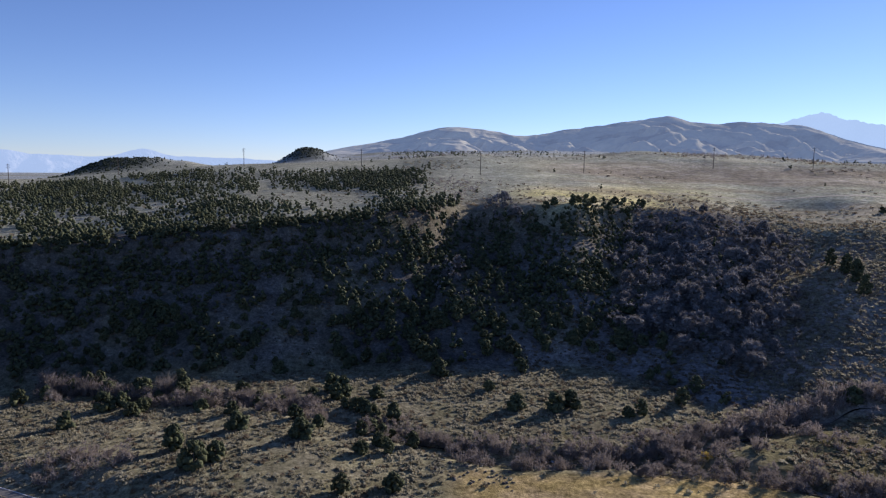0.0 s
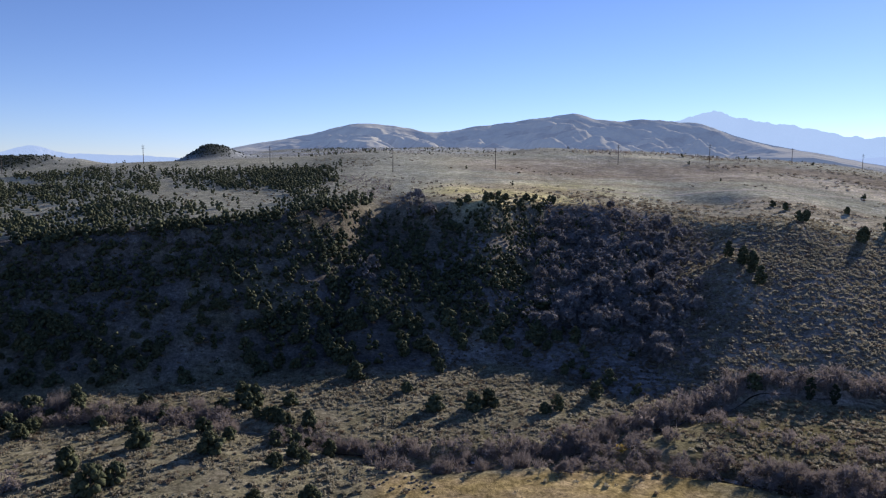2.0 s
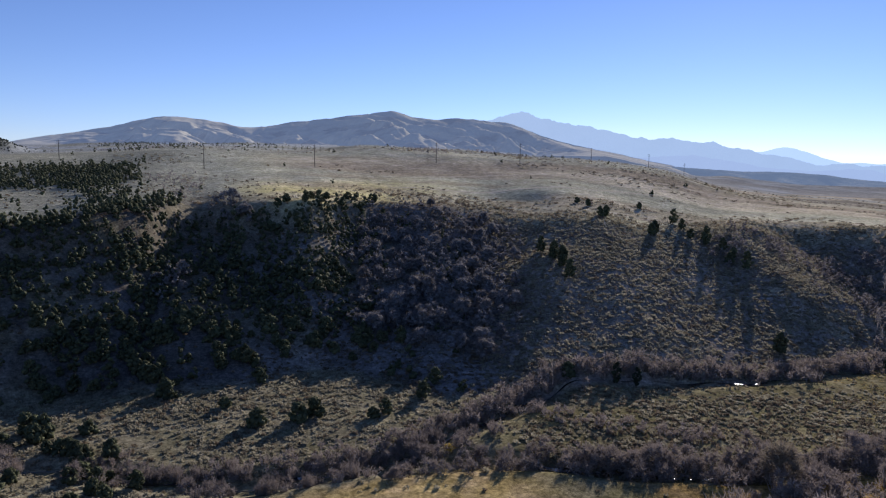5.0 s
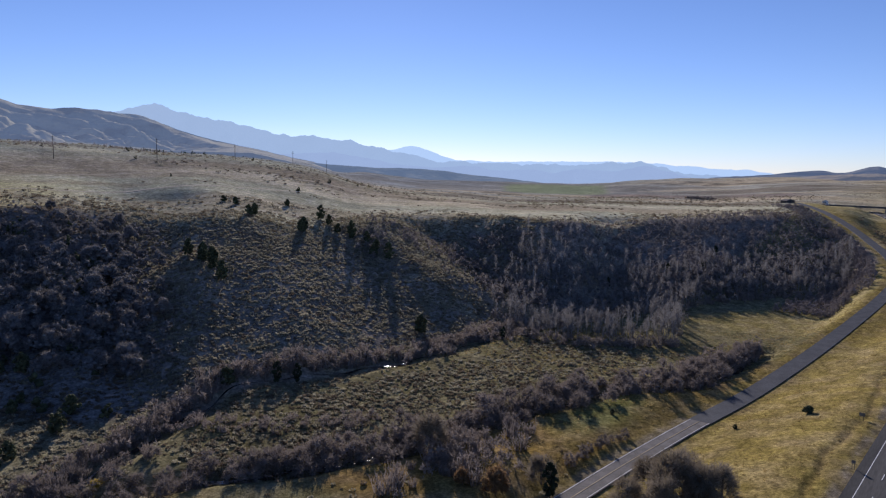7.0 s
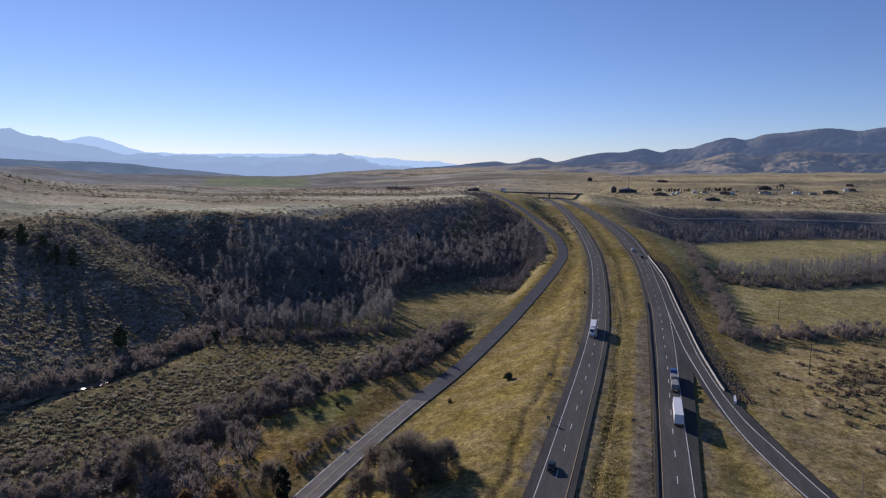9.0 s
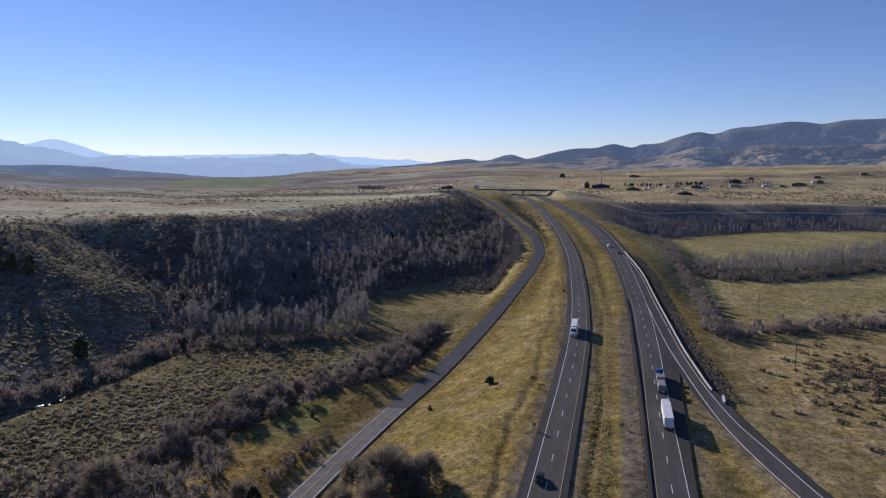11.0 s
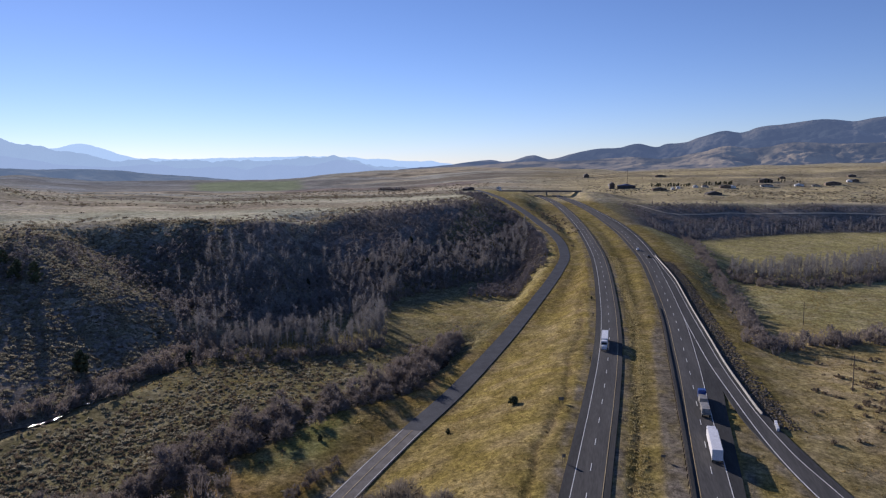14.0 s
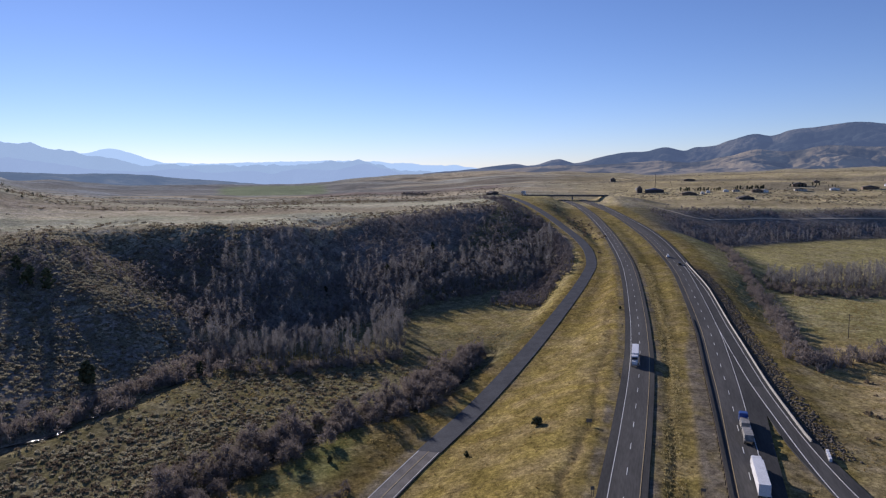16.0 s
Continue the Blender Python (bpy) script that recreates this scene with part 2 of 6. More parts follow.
def box(bm, cx, cy, cz, sx, sy, sz, bevel=0.0, taper=1.0):
    r = bmesh.ops.create_cube(bm, size=1.0)
    vs = r["verts"]
    for v in vs:
        k = taper if v.co.z > 0 else 1.0
        v.co = Vector((v.co.x * sx * k + cx, v.co.y * sy * k + cy, v.co.z * sz + cz))
    if bevel:
        es = {e for v in vs for e in v.link_edges}
        bmesh.ops.bevel(bm, geom=list(es), offset=bevel, segments=2, affect="EDGES")


def box_mesh(name, material, *boxes):
    bm = bmesh.new()
    for args in boxes:
        box(bm, *args)
    return bm_mesh(name, bm, material)


def tube(points, radii, sides=6):
    """Verts and faces of a tapered tube along points."""
    vs, fs = [], []
    for k, (p, r) in enumerate(zip(points, radii)):
        p = Vector(p)
        q = Vector(points[min(k + 1, len(points) - 1)]) - Vector(points[max(k - 1, 0)])
        q = q.normalized() if q.length > 1e-6 else Vector((0, 0, 1))
        u = q.orthogonal().normalized()
        w = q.cross(u)
        for s in range(sides):
            an = 2 * math.pi * s / sides
            vs.append(p + r * (math.cos(an) * u + math.sin(an) * w))
    for k in range(len(points) - 1):
        for s in range(sides):
            a0, a1 = k * sides + s, k * sides + (s + 1) % sides
            fs.append((a0, a1, a1 + sides, a0 + sides))
    fs.append(tuple(range(sides - 1, -1, -1)))
    fs.append(tuple((len(points) - 1) * sides + s for s in range(sides)))
    return vs, fs


def join(chunks):
    vs, fs = [], []
    for v, f in chunks:
        n = len(vs)
        vs.extend(v)
        fs.extend(tuple(i + n for i in face) for face in f)
    return vs, fs


# ---- the lie of the land: heights in metres over the highway, as a function of the plan
def hash2(ix, iy, seed):
    h = (ix.astype(np.int64) * 374761393 + iy.astype(np.int64) * 668265263 + seed * 974711) & 0x7FFFFFFF
    h = ((h ^ (h >> 13)) * 1274126177) & 0x7FFFFFFF
    return ((h ^ (h >> 16)) & 0xFFFF) / 65535.0


def vnoise(x, y, seed=0):
    x, y = np.asarray(x, float), np.asarray(y, float)
    ix, iy = np.floor(x), np.floor(y)
    fx, fy = x - ix, y - iy
    fx, fy = fx * fx * (3 - 2 * fx), fy * fy * (3 - 2 * fy)
    a00, a10 = hash2(ix, iy, seed), hash2(ix + 1, iy, seed)
    a01, a11 = hash2(ix, iy + 1, seed), hash2(ix + 1, iy + 1, seed)
    return (a00 * (1 - fx) + a10 * fx) * (1 - fy) + (a01 * (1 - fx) + a11 * fx) * fy


def fbm(x, y, scale, octaves=4, seed=0):
    """Soft noise between about -1 and 1, its widest swell `scale` metres across."""
    tot, amp, norm = 0.0, 1.0, 0.0
    for k in range(octaves):
        tot = tot + amp * (vnoise(np.asarray(x) / scale * 2**k + 17.3 * k, np.asarray(y) / scale * 2**k - 9.1 * k, seed + k) * 2 - 1)
        norm += amp
        amp *= 0.5
    return tot / norm


def step(v, lo, hi):
    t = np.clip((np.asarray(v, float) - lo) / (hi - lo), 0, 1)
    return t * t * (3 - 2 * t)


def soft(xs, ys):
    """A smooth curve through a few knots."""
    xs, ys = np.array(xs, float), np.array(ys, float)
    h = np.diff(xs)
    d = np.diff(ys) / h
    m = np.r_[d[0], np.where(d[:-1] * d[1:] > 0, 2 * d[:-1] * d[1:] / np.where(np.abs(d[:-1] + d[1:]) < 1e-9, 1, d[:-1] + d[1:]), 0), d[-1]]

    def at(v):
        v = np.clip(np.asarray(v, float), xs[0], xs[-1])
        k = np.clip(np.searchsorted(xs, v) - 1, 0, len(h) - 1)
        t = (v - xs[k]) / h[k]
        return (ys[k] * (1 + 2 * t) * (1 - t) ** 2 + m[k] * h[k] * t * (1 - t) ** 2 + ys[k + 1] * t * t * (3 - 2 * t) + m[k + 1] * h[k] * t * t * (t - 1))

    return at


EYE_Z = 76.0
# by azimuth (degrees from north, clockwise): foot and rim of the hillside, and how high the land stands behind it
FOOT = soft([-60, -30, -16, -7, -2, 6, 13, 19, 24, 33, 39, 44, 49, 57, 65, 71, 78, 84, 90, 96, 106, 125], [322, 314, 294, 298, 286, 284, 304, 282, 264, 262, 280, 302, 340, 392, 420, 455, 520, 640, 735, 800, 930, 1000])
RIM = soft([-60, -30, -16, -7, 0, 4, 8, 12, 17, 22, 27, 32, 36, 41, 45, 49, 53, 58, 63, 72, 80, 86, 92, 100, 110, 125], [386, 376, 372, 384, 425, 474, 448, 448, 520, 540, 530, 488, 492, 500, 555, 575, 570, 550, 580, 725, 845, 930, 940, 1000, 1090, 1150])
RIM_EL = soft([-60, -30, -16, -9, 0, 4, 8, 12, 17, 22, 27, 32, 36, 41, 47, 53, 57, 63, 72, 80, 90, 125], [-6.4, -6.0, -5.1, -4.6, -3.4, -2.9, -2.8, -2.7, -2.8, -3.1, -3.4, -3.6, -4.1, -4.7, -4.2, -3.85, -4.2, -3.9, -3.5, -2.9, -3.3, -3.2])
EL_900 = soft([-60, -30, -24, -15, -9, -5, 1, 4, 12, 22, 29, 35, 40, 46, 52, 60, 72, 80, 90, 125], [-1.4, -1.1, -0.6, 0.15, 0.35, 0.4, 0.9, 1.0, 0.75, 0.85, 0.7, 0.4, -0.2, -1.8, -2.45, -2.75, -2.75, -2.5, -3.0, -3.0])
EL_1700 = soft([-60, -30, -15, -9, 0, 10, 22, 30, 40, 45, 50, 60, 72, 80, 90, 100, 125], [-1.5, -1.3, -0.2, 0.6, 1.25, 1.35, 1.2, 0.8, 0.1, -1.3, -1.85, -2.05, -1.9, -1.3, -1.05, -0.8, -0.6])
CREST = soft([-60, -30, -20, -13, -8, -3, 2.4, 7.9, 11, 15.5, 18.9, 21, 25, 28, 32, 38, 44, 52, 60, 72, 78, 84, 90, 125], [-0.9, -0.8, -0.6, 0.2, 1.5, 2.5, 3.7, 3.05, 3.55, 4.05, 4.45, 4.05, 3.95, 3.7, 2.35, 1.0, -0.15, -1.1, -1.2, -0.6, -0.3, -0.35, -0.4, -0.2])

# the roads run mostly eastwards: centre line and height by easting
HW_Z = soft([-300, 0, 380, 480, 600, 750, 900, 985, 1100], [0, 0, 0.2, 3.0, 8.0, 15.0, 23.0, 27.5, 33.0])
L_Y = soft([-60, 60, 150, 220, 253, 305, 341, 378, 445, 530, 645, 787, 926, 996, 1080], [47, 36, 29.6, 25.8, 24.1, 22, 21.3, 21.4, 22.8, 26.3, 37.3, 57.5, 86, 108, 138])
R_LEFT = soft([-60, 60, 164, 211, 250, 307, 396, 507, 639, 758, 881, 987, 1080], [18, 11, 4.9, 2.6, 0.9, -1.3, -4.0, -2.4, 8.6, 27, 54, 87, 118])
R_RIGHT = soft([-60, 60, 167, 211, 250, 300, 351, 445, 554, 649, 737, 815, 932, 995, 1080], [7, 0, -6.1, -9.8, -13.2, -18.0, -21.9, -20.3, -15.3, -7.3, 6, 24, 55, 77, 107])
BAR_Y = soft([243, 252, 270, 308, 367, 465, 571, 600], [-24.6, -22.9, -22.1, -21.0, -20.8, -19.8, -12.2, -9.8])
RAMP_Y = soft([60, 120, 150, 175, 200, 218, 250, 300, 370], [-62, -49, -41, -33.0, -27.6, -24.4, -20.2, -18.2, -17.8])
F_Y = soft([-260, -200, -114, -50, 20, 90, 150, 200, 249, 290, 350, 431, 520, 559, 600, 650, 730, 820, 884, 940, 1010], [238, 208, 173.5, 143, 117.5, 104, 97, 92.5, 86.7, 80, 72, 63.5, 55.2, 53.2, 56.5, 66, 91.5, 126, 154, 178, 205])
F_Z = soft([-260, -70, 20, 150, 250, 350, 431, 520, 600, 700, 800, 884, 950, 1010], [-10.2, -10.5, -12.2, -13, -13, -9.5, -5.5, 0.5, 6.5, 15, 26, 34, 37, 37.5])
CREEK_1 = soft([-320, -200, -142, -100, -64, -45, -28, -10, 3, 30, 60, 85, 110, 136, 160, 180, 202, 217, 240, 262, 290, 330, 380, 440], [300, 272, 259, 254, 247, 238, 229, 219, 210, 199, 199, 208, 219, 230, 237, 231, 225, 222, 216, 212, 212, 206, 192, 168])
CREEK_2 = soft([60, 85, 103, 124, 142, 150, 166, 193, 219, 236, 257, 270, 284, 304, 332, 370], [196, 192, 184, 168, 160, 155, 150, 143, 139, 133, 126, 115, 105, 99, 93, 90])


def road_blend(z, x, y, lo, hi, zr, reach_lo, reach_hi, sink):
    out_lo, out_hi = lo - y, y - hi
    w = (1 - step(out_lo, 2.0, 2.0 + reach_lo)) * (1 - step(out_hi, 2.0, 2.0 + reach_hi))
    return z * (1 - w) + (zr - sink) * w


def near_line(x, y, x0, y0, x1, y1, w):
    """1 on a straight line in the plan, falling off softly to the width w."""
    dx, dy = x1 - x0, y1 - y0
    t = np.clip(((x - x0) * dx + (y - y0) * dy) / (dx * dx + dy * dy), 0, 1)
    return np.exp(-((x - x0 - t * dx) ** 2 + (y - y0 - t * dy) ** 2) / (w * w))


# grassy spurs and wooded gullies of the eastern slope: line, width, height
SPURS = ((500, 366, 470, 312, 13, 1.0), (470, 312, 434, 252, 13, 4.0), (372, 362, 328, 276, 13, 3.5))
GULLIES = ((438, 372, 385, 262, 24, 8.0), (580, 268, 472, 214, 26, 7.0), (690, 180, 585, 150, 26, 6.0), (300, 520, 225, 390, 26, 6.0))


def height(x, y):
    x, y = np.asarray(x, float), np.asarray(y, float)
    r = np.maximum(np.hypot(x, y), 1.0)
    az = np.degrees(np.arctan2(x, y))
    az = np.where((az > 125) | (az < -60), np.where((az > 125) & (az < 180), 125.0, -60.0), az)
    foot, rim = FOOT(az), RIM(az)
    # the notch between hillside and promontory slants down to the west
    slant = 6.5 * (1 - np.clip((r - foot) / (rim - foot), 0, 1)) * np.exp(-(((az - 2) / 6) ** 2))
    rim = RIM(az + slant)
    gully = fbm(az * 9, r * 0.22, 60, 3, 40)
    rim = rim + 42 * gully * step(az, -8, 6)
    z_rim = EYE_Z + rim * np.tan(np.radians(RIM_EL(az + slant)))
    # valley floor
    floor = -11.5 + 1.2 * fbm(x, y, 60, 4, 3) + 4.5 * step(az, 84, 92) * step(r, 150, 320) + 3.6 * (1 - step(az, -12, 0)) * (1 - step(r, 190, 262)) - 0.8 * (1 - step(az, -12, 0)) * step(r, 240, 262)
    for line, x0, x1 in ((CREEK_1, -320, 440), (CREEK_2, 60, 370)):
        dist = np.abs(y - line(x)) + 50 * ((x < x0) | (x > x1))
        floor = floor - 2.2 * (1 - step(dist, 2.0, 10.0))
    # hillside
    s = np.clip((r - foot) / np.maximum(rim - foot, 20), 0, 1)
    prof = np.where(s < 0.16, s * s / 0.32, 0.08 + (s - 0.16) * 1.0)
    steep = 1 - step(az, 16, 28)
    prof = prof * (1 - steep) + steep * np.where(s < 0.06, s * s / 0.12, 0.03 + (s - 0.06) * (0.75 / 0.80))
    prof_s = np.where(s > 0.86, 0.78 + 0.22 * (1 - ((1 - s) / 0.14).clip(0, 1) ** 2), prof)
    round_top = np.where(s > 0.84, 0.835 + 0.165 * (1 - ((1 - s) / 0.16).clip(0, 1) ** 1.4), np.where(s < 0.16, s * s / 0.32, 0.08 + (s - 0.16) * (0.755 / 0.68)))
    prof = prof_s * steep + round_top * (1 - steep)
    even = step(az, 27, 31) * (1 - step(az, 50, 55))
    prof = prof * (1 - even) + even * np.where(s < 0.06, s * s / 0.12, 0.03 + (s - 0.06) * 1.032)
    slope_noise = (4.6 - 2.2 * step(az, 27, 31) * (1 - step(az, 50, 55))) * fbm(az * 7, r * 0.5, 45, 4, 11) * np.sin(np.pi * np.clip(s, 0, 1))
    z = floor + (z_rim - floor) * prof + slope_noise * (az < 84)
    # upland behind the rim, then the range
    lr = np.log(np.maximum(r, 1))
    r1 = np.maximum(rim + 60, 900)
    u1 = np.clip((lr - np.log(rim)) / np.log(r1 / rim), 0, 1)
    u2 = np.clip((lr - np.log(r1)) / np.log(1700 / r1), 0, 1)
    u3 = np.clip((r - 1700) / 1200, 0, 1)
    el = RIM_EL(az) + (EL_900(az) - RIM_EL(az)) * u1 + (EL_1700(az) - EL_900(az)) * u2
    crest = CREST(az)
    for lift, w in ((0.25, step(az, -12, -5) * (1 - step(az, 42, 46))), (0.45, step(az, 84, 92))):
        crest = crest * (1 - w) + np.minimum(crest, EL_1700(az) + lift) * w
    el = el + (crest - EL_1700(az)) * (u3 ** 1.25)
    el = el + 0.12 * fbm(az * 25, r * 0.2, 100, 4, 92) * step(r, 950, 1250)
    up = EYE_Z + np.minimum(r, 2950) * np.tan(np.radians(el)) + 1.3 * fbm(x, y, 120, 4, 21) * step(r, rim + 10, rim + 120) + 10 * fbm(x, y, 420, 4, 22) * step(r, 1000, 1500) * step(az, 40, 48) * (1 - step(az, 84, 92))
    up = up - 110 * step(r, 2950, 3500) * step(az, 36, 44) * (1 - step(az, 74, 80))
    up = up - step(r, 2950, 4300) * (np.maximum(up - 30, 0) * 0.9)
    z = np.where(r > rim, up, z)
    for x0, y0, x1, y1, w, h in SPURS:
        z = z + h * near_line(x, y, x0, y0, x1, y1, w) * (1 + 0.3 * fbm(x, y, 20, 3, 41))
    for x0, y0, x1, y1, w, h in GULLIES:
        z = z - h * near_line(x, y, x0, y0, x1, y1, w)
    # two dark knolls beyond the woodland
    for ka, kr, kw, kd, kh in ((-9.9, 1500, 1.7, 150, 19), (-10.2, 1500, 2.9, 170, 9), (-23.8, 1300, 3.4, 150, 29), (-19.5, 1250, 2.6, 150, 12), (69.5, 2500, 4.0, 220, 6)):
        z = z + kh * np.exp(-np.abs((az - ka) / kw) ** 2.3 - ((r - kr) / kd) ** 2) * (1 + 0.12 * fbm(az * 60, r * 0.3, 60, 3, 99))
    z = z + 10 * fbm(x, y, 190, 4, 23) * step(r, 880, 1000) * (1 - step(r, 1500, 1900)) * step(az, -2, 4) * (1 - step(az, 36, 46))
    # a rise with scrub behind the field
    z = z + 9 * np.exp(-(((az - 17) / 5) ** 2) - ((r - 1050) / 160) ** 2)
    # ground right of the highway and the road beds
    ax = (x > -300) & (x < 1100)
    east = np.clip(x, -60, 1080)
    beds = z
    right = np.where(az > 82, np.interp(x, [100, 260, 330, 420, 800, 900], [-2, -1.5, -5, -7, -7, -7]), beds)
    k_right = step(R_RIGHT(east) - y, 4, 22) * (1 - step(r, foot - 60, foot + 30)) * (x > 30)
    beds = beds * (1 - k_right) + (right + 0.9 * fbm(x, y, 40, 4, 31)) * k_right
    hz = HW_Z(east)
    inside = step(y - R_RIGHT(east), -4, 2) * step(L_Y(east) - y, -4, 2) * (x > -60)
    beds = beds * (1 - inside) + (hz - 2.0 + 0.5 * fbm(x, y, 18, 3, 33)) * inside
    fz = F_Z(np.clip(x, -260, 1010))
    fy = F_Y(np.clip(x, -260, 1010))
    cut = step(x, 640, 800)
    wide = 4.2 + 3.5 * step(x, 560, 720)
    beds = road_blend(beds, x, y, fy - wide, fy + wide, fz, 16 + 14 * cut, 15 + 24 * step(x, 440, 600), 0.45)
    ly = L_Y(east)
    beds = np.where(x > -60, road_blend(beds, x, y, ly - 6.5, ly + 6.5, hz, 13, np.maximum(np.minimum(fy - ly - 10, 55), 6), 0.45), beds)
    rl, rr = R_LEFT(east), R_RIGHT(east)
    mound = 2.6 * step(x, 640, 780) * (1 - step(x, 930, 985)) * np.exp(-((((y - (ly + fy) / 2)) / 14.0) ** 2)) * (0.8 + 0.5 * fbm(x, y, 30, 3, 55))
    beds = np.where(x > -60, road_blend(beds, x, y, rr - 2, rl + 1.5, hz, 32 + 50 * step(x, 450, 640), 9, 0.45), beds) + mound
    # shallow drains along the verge and the median
    drain = (x > 140) & (x < 460)
    beds = beds - 0.7 * drain * np.exp(-(((y - ly - 13.5 - 1.3 * np.sin(x / 15.0) - 0.6 * np.sin(x / 4.7)) / 1.1) ** 2))
    beds = beds - 0.6 * drain * np.exp(-(((y - ly + 10.5 - 0.7 * np.sin(x / 21.0)) / 1.1) ** 2))
    ry = RAMP_Y(np.clip(x, 60, 370))
    beds = np.where((x > 60) & (x < 330), road_blend(beds, x, y, ry - 4.5, ry + 4.2, 0.1 + 0 * x, 14, 10, 0.45), beds)
    # fill under the crossroad on both sides of the overpass
    off = x - 1012 - 0.133 * (y - 55)
    fill = (1 - step(off, 7, 26)) * (1 - step(-off, 6, 95)) * np.clip(step(y - ly, 12, 24) + 1 - step(y - rr, -24, -10), 0, 1) * step(y, -40, 50) * (1 - step(y, 196, 225))
    beds = beds * (1 - fill) + np.maximum(beds, 34.4) * fill
    z = np.where(ax, beds, z)
    return z


def zat(x, y):
    return float(height(np.array([x]), np.array([y]))[0])


def cover(x, y, z):
    """Land cover as a surface colour: straw grass, pasture, sage soil, bare slope, stubble; some shade and haze painted
    in.
    """
    r = np.hypot(x, y)
    az = np.degrees(np.arctan2(x, y))
    n1, n2, n3 = fbm(x, y, 55, 4, 5), fbm(x, y, 14, 4, 6), fbm(x, y, 320, 4, 7)
    foot, rim = FOOT(np.clip(az, -60, 125)), RIM(np.clip(az, -60, 125))
    straw, gold = np.array([0.36, 0.285, 0.135]), np.array([0.262, 0.205, 0.062])
    green, sage = np.array([0.20, 0.2, 0.07]), np.array([0.2, 0.182, 0.095])
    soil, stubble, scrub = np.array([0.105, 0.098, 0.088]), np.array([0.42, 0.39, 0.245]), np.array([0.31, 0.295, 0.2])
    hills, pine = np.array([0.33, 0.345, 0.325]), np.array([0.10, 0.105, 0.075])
    col = np.ones((len(x), 3)) * sage

    def lay(c, w):
        w = np.clip(w, 0, 1)[:, None]
        col[:] = col * (1 - w) + c * w

    lay(straw, step(n2 + n1 * 0.5, 0.1, 0.6) * 0.55)
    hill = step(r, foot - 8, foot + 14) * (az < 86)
    # dark soil, its tone also standing in for shade on the hillside
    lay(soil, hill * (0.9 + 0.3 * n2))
    # eastward the slope is lightened: veiling glare painted into the ground colour
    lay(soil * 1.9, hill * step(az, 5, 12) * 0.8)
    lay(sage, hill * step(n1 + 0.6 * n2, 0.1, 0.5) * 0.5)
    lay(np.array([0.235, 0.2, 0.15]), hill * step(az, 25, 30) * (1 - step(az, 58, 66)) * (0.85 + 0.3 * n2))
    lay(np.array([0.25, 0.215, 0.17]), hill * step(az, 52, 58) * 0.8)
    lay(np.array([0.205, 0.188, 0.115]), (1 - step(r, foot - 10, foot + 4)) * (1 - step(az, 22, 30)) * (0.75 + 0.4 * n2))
    lay(np.array([0.33, 0.28, 0.16]), hill * step(az, 27, 34) * step(n1 + 0.8 * n2, 0.15, 0.55) * (1 - step(az, 60, 70)) * 0.75)
    meadow = (1 - step(y - CREEK_1(np.clip(x, -320, 440)), -4, 0)) * step(x, 100, 120) * (az > 20) * (az < 82)
    lay(np.array([0.2, 0.178, 0.085]), meadow * 0.85)
    back = 34 * (1 - step(az, -1, 4))
    up = step(r, rim - 16 + back + 12 * n1, rim + 14 + back + 12 * n1)
    lay(stubble, up)
    lay(scrub, up * step(n1 + n3, 0.05, 0.5) * 0.7)
    lay(scrub, up * (1 - step(az, 3, 9)))
    lay(np.array([0.47, 0.4, 0.17]), up * step(az, 5, 9) * (1 - step(az, 15, 28)) * (1 - step(r, rim + 90, rim + 190)))
    lay(np.array([0.3, 0.235, 0.15]), up * step(r, 700, 760) * (1 - step(r, 840, 900)) * step(az, 7, 14) * (1 - step(az, 60, 75)) * 0.8)
    # strips of field and sage along the upland
    band = fbm(r * 1.0 + 40 * n1, az * 2.0, 46, 3, 15)
    lay(np.array([0.33, 0.265, 0.16]), up * step(band, 0.05, 0.3) * 0.65 * step(az, 5, 12))
    lay(np.array([0.56, 0.48, 0.3]), up * step(-band, 0.15, 0.4) * 0.6 * step(az, 5, 12))
    lay(np.array([0.22, 0.19, 0.125]), up * (1 - step(r - rim, 10 + 25 * n1, 45 + 40 * n1)) * step(n2 + n1, -0.3, 0.3) * 0.8 * step(az, 12, 20))
    lay(np.array([0.15, 0.135, 0.095]), step(r, rim - 60, rim - 20) * (1 - step(r, rim + 30, rim + 80)) * step(az, -2, 1) * (1 - step(az, 8, 12)) * 0.85)
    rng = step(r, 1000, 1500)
    # far rises: their grey-blue tone is haze put into the land colour
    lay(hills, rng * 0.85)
    lay(scrub * 0.9, rng * step(fbm(az * 40, r * 0.5, 100, 4, 8), 0.0, 0.35) * 0.75)
    lay(np.array([0.34, 0.3, 0.2]), step(r, 900, 1100) * step(az, 45, 60) * (1 - step(az, 118, 125)) * 0.6)
    # patchwork of far fields, sage strips and low dark ridges in the lower valley
    far = step(r, 960, 1040) * step(az, 40, 46) * (1 - step(az, 84, 92)) * (1 - step(r, 2850, 2950))
    strip = fbm(np.log(r) * 420 + 6 * n3, az * 1.3, 26, 3, 18)
    lay(np.array([0.42, 0.34, 0.21]), far * step(strip, 0.05, 0.2) * 0.9)
    lay(np.array([0.2, 0.165, 0.115]), far * step(-strip, 0.08, 0.22) * 0.85)
    lay(np.array([0.24, 0.185, 0.15]), far * step(r, 1250, 1350) * (1 - step(r, 1620, 1700)) * step(az, 63, 64) * (1 - step(az, 78, 80)) * 0.8)
    lay(np.array([0.14, 0.125, 0.09]), far * step(fbm(x, y, 90, 4, 19), 0.22, 0.4) * 0.8)
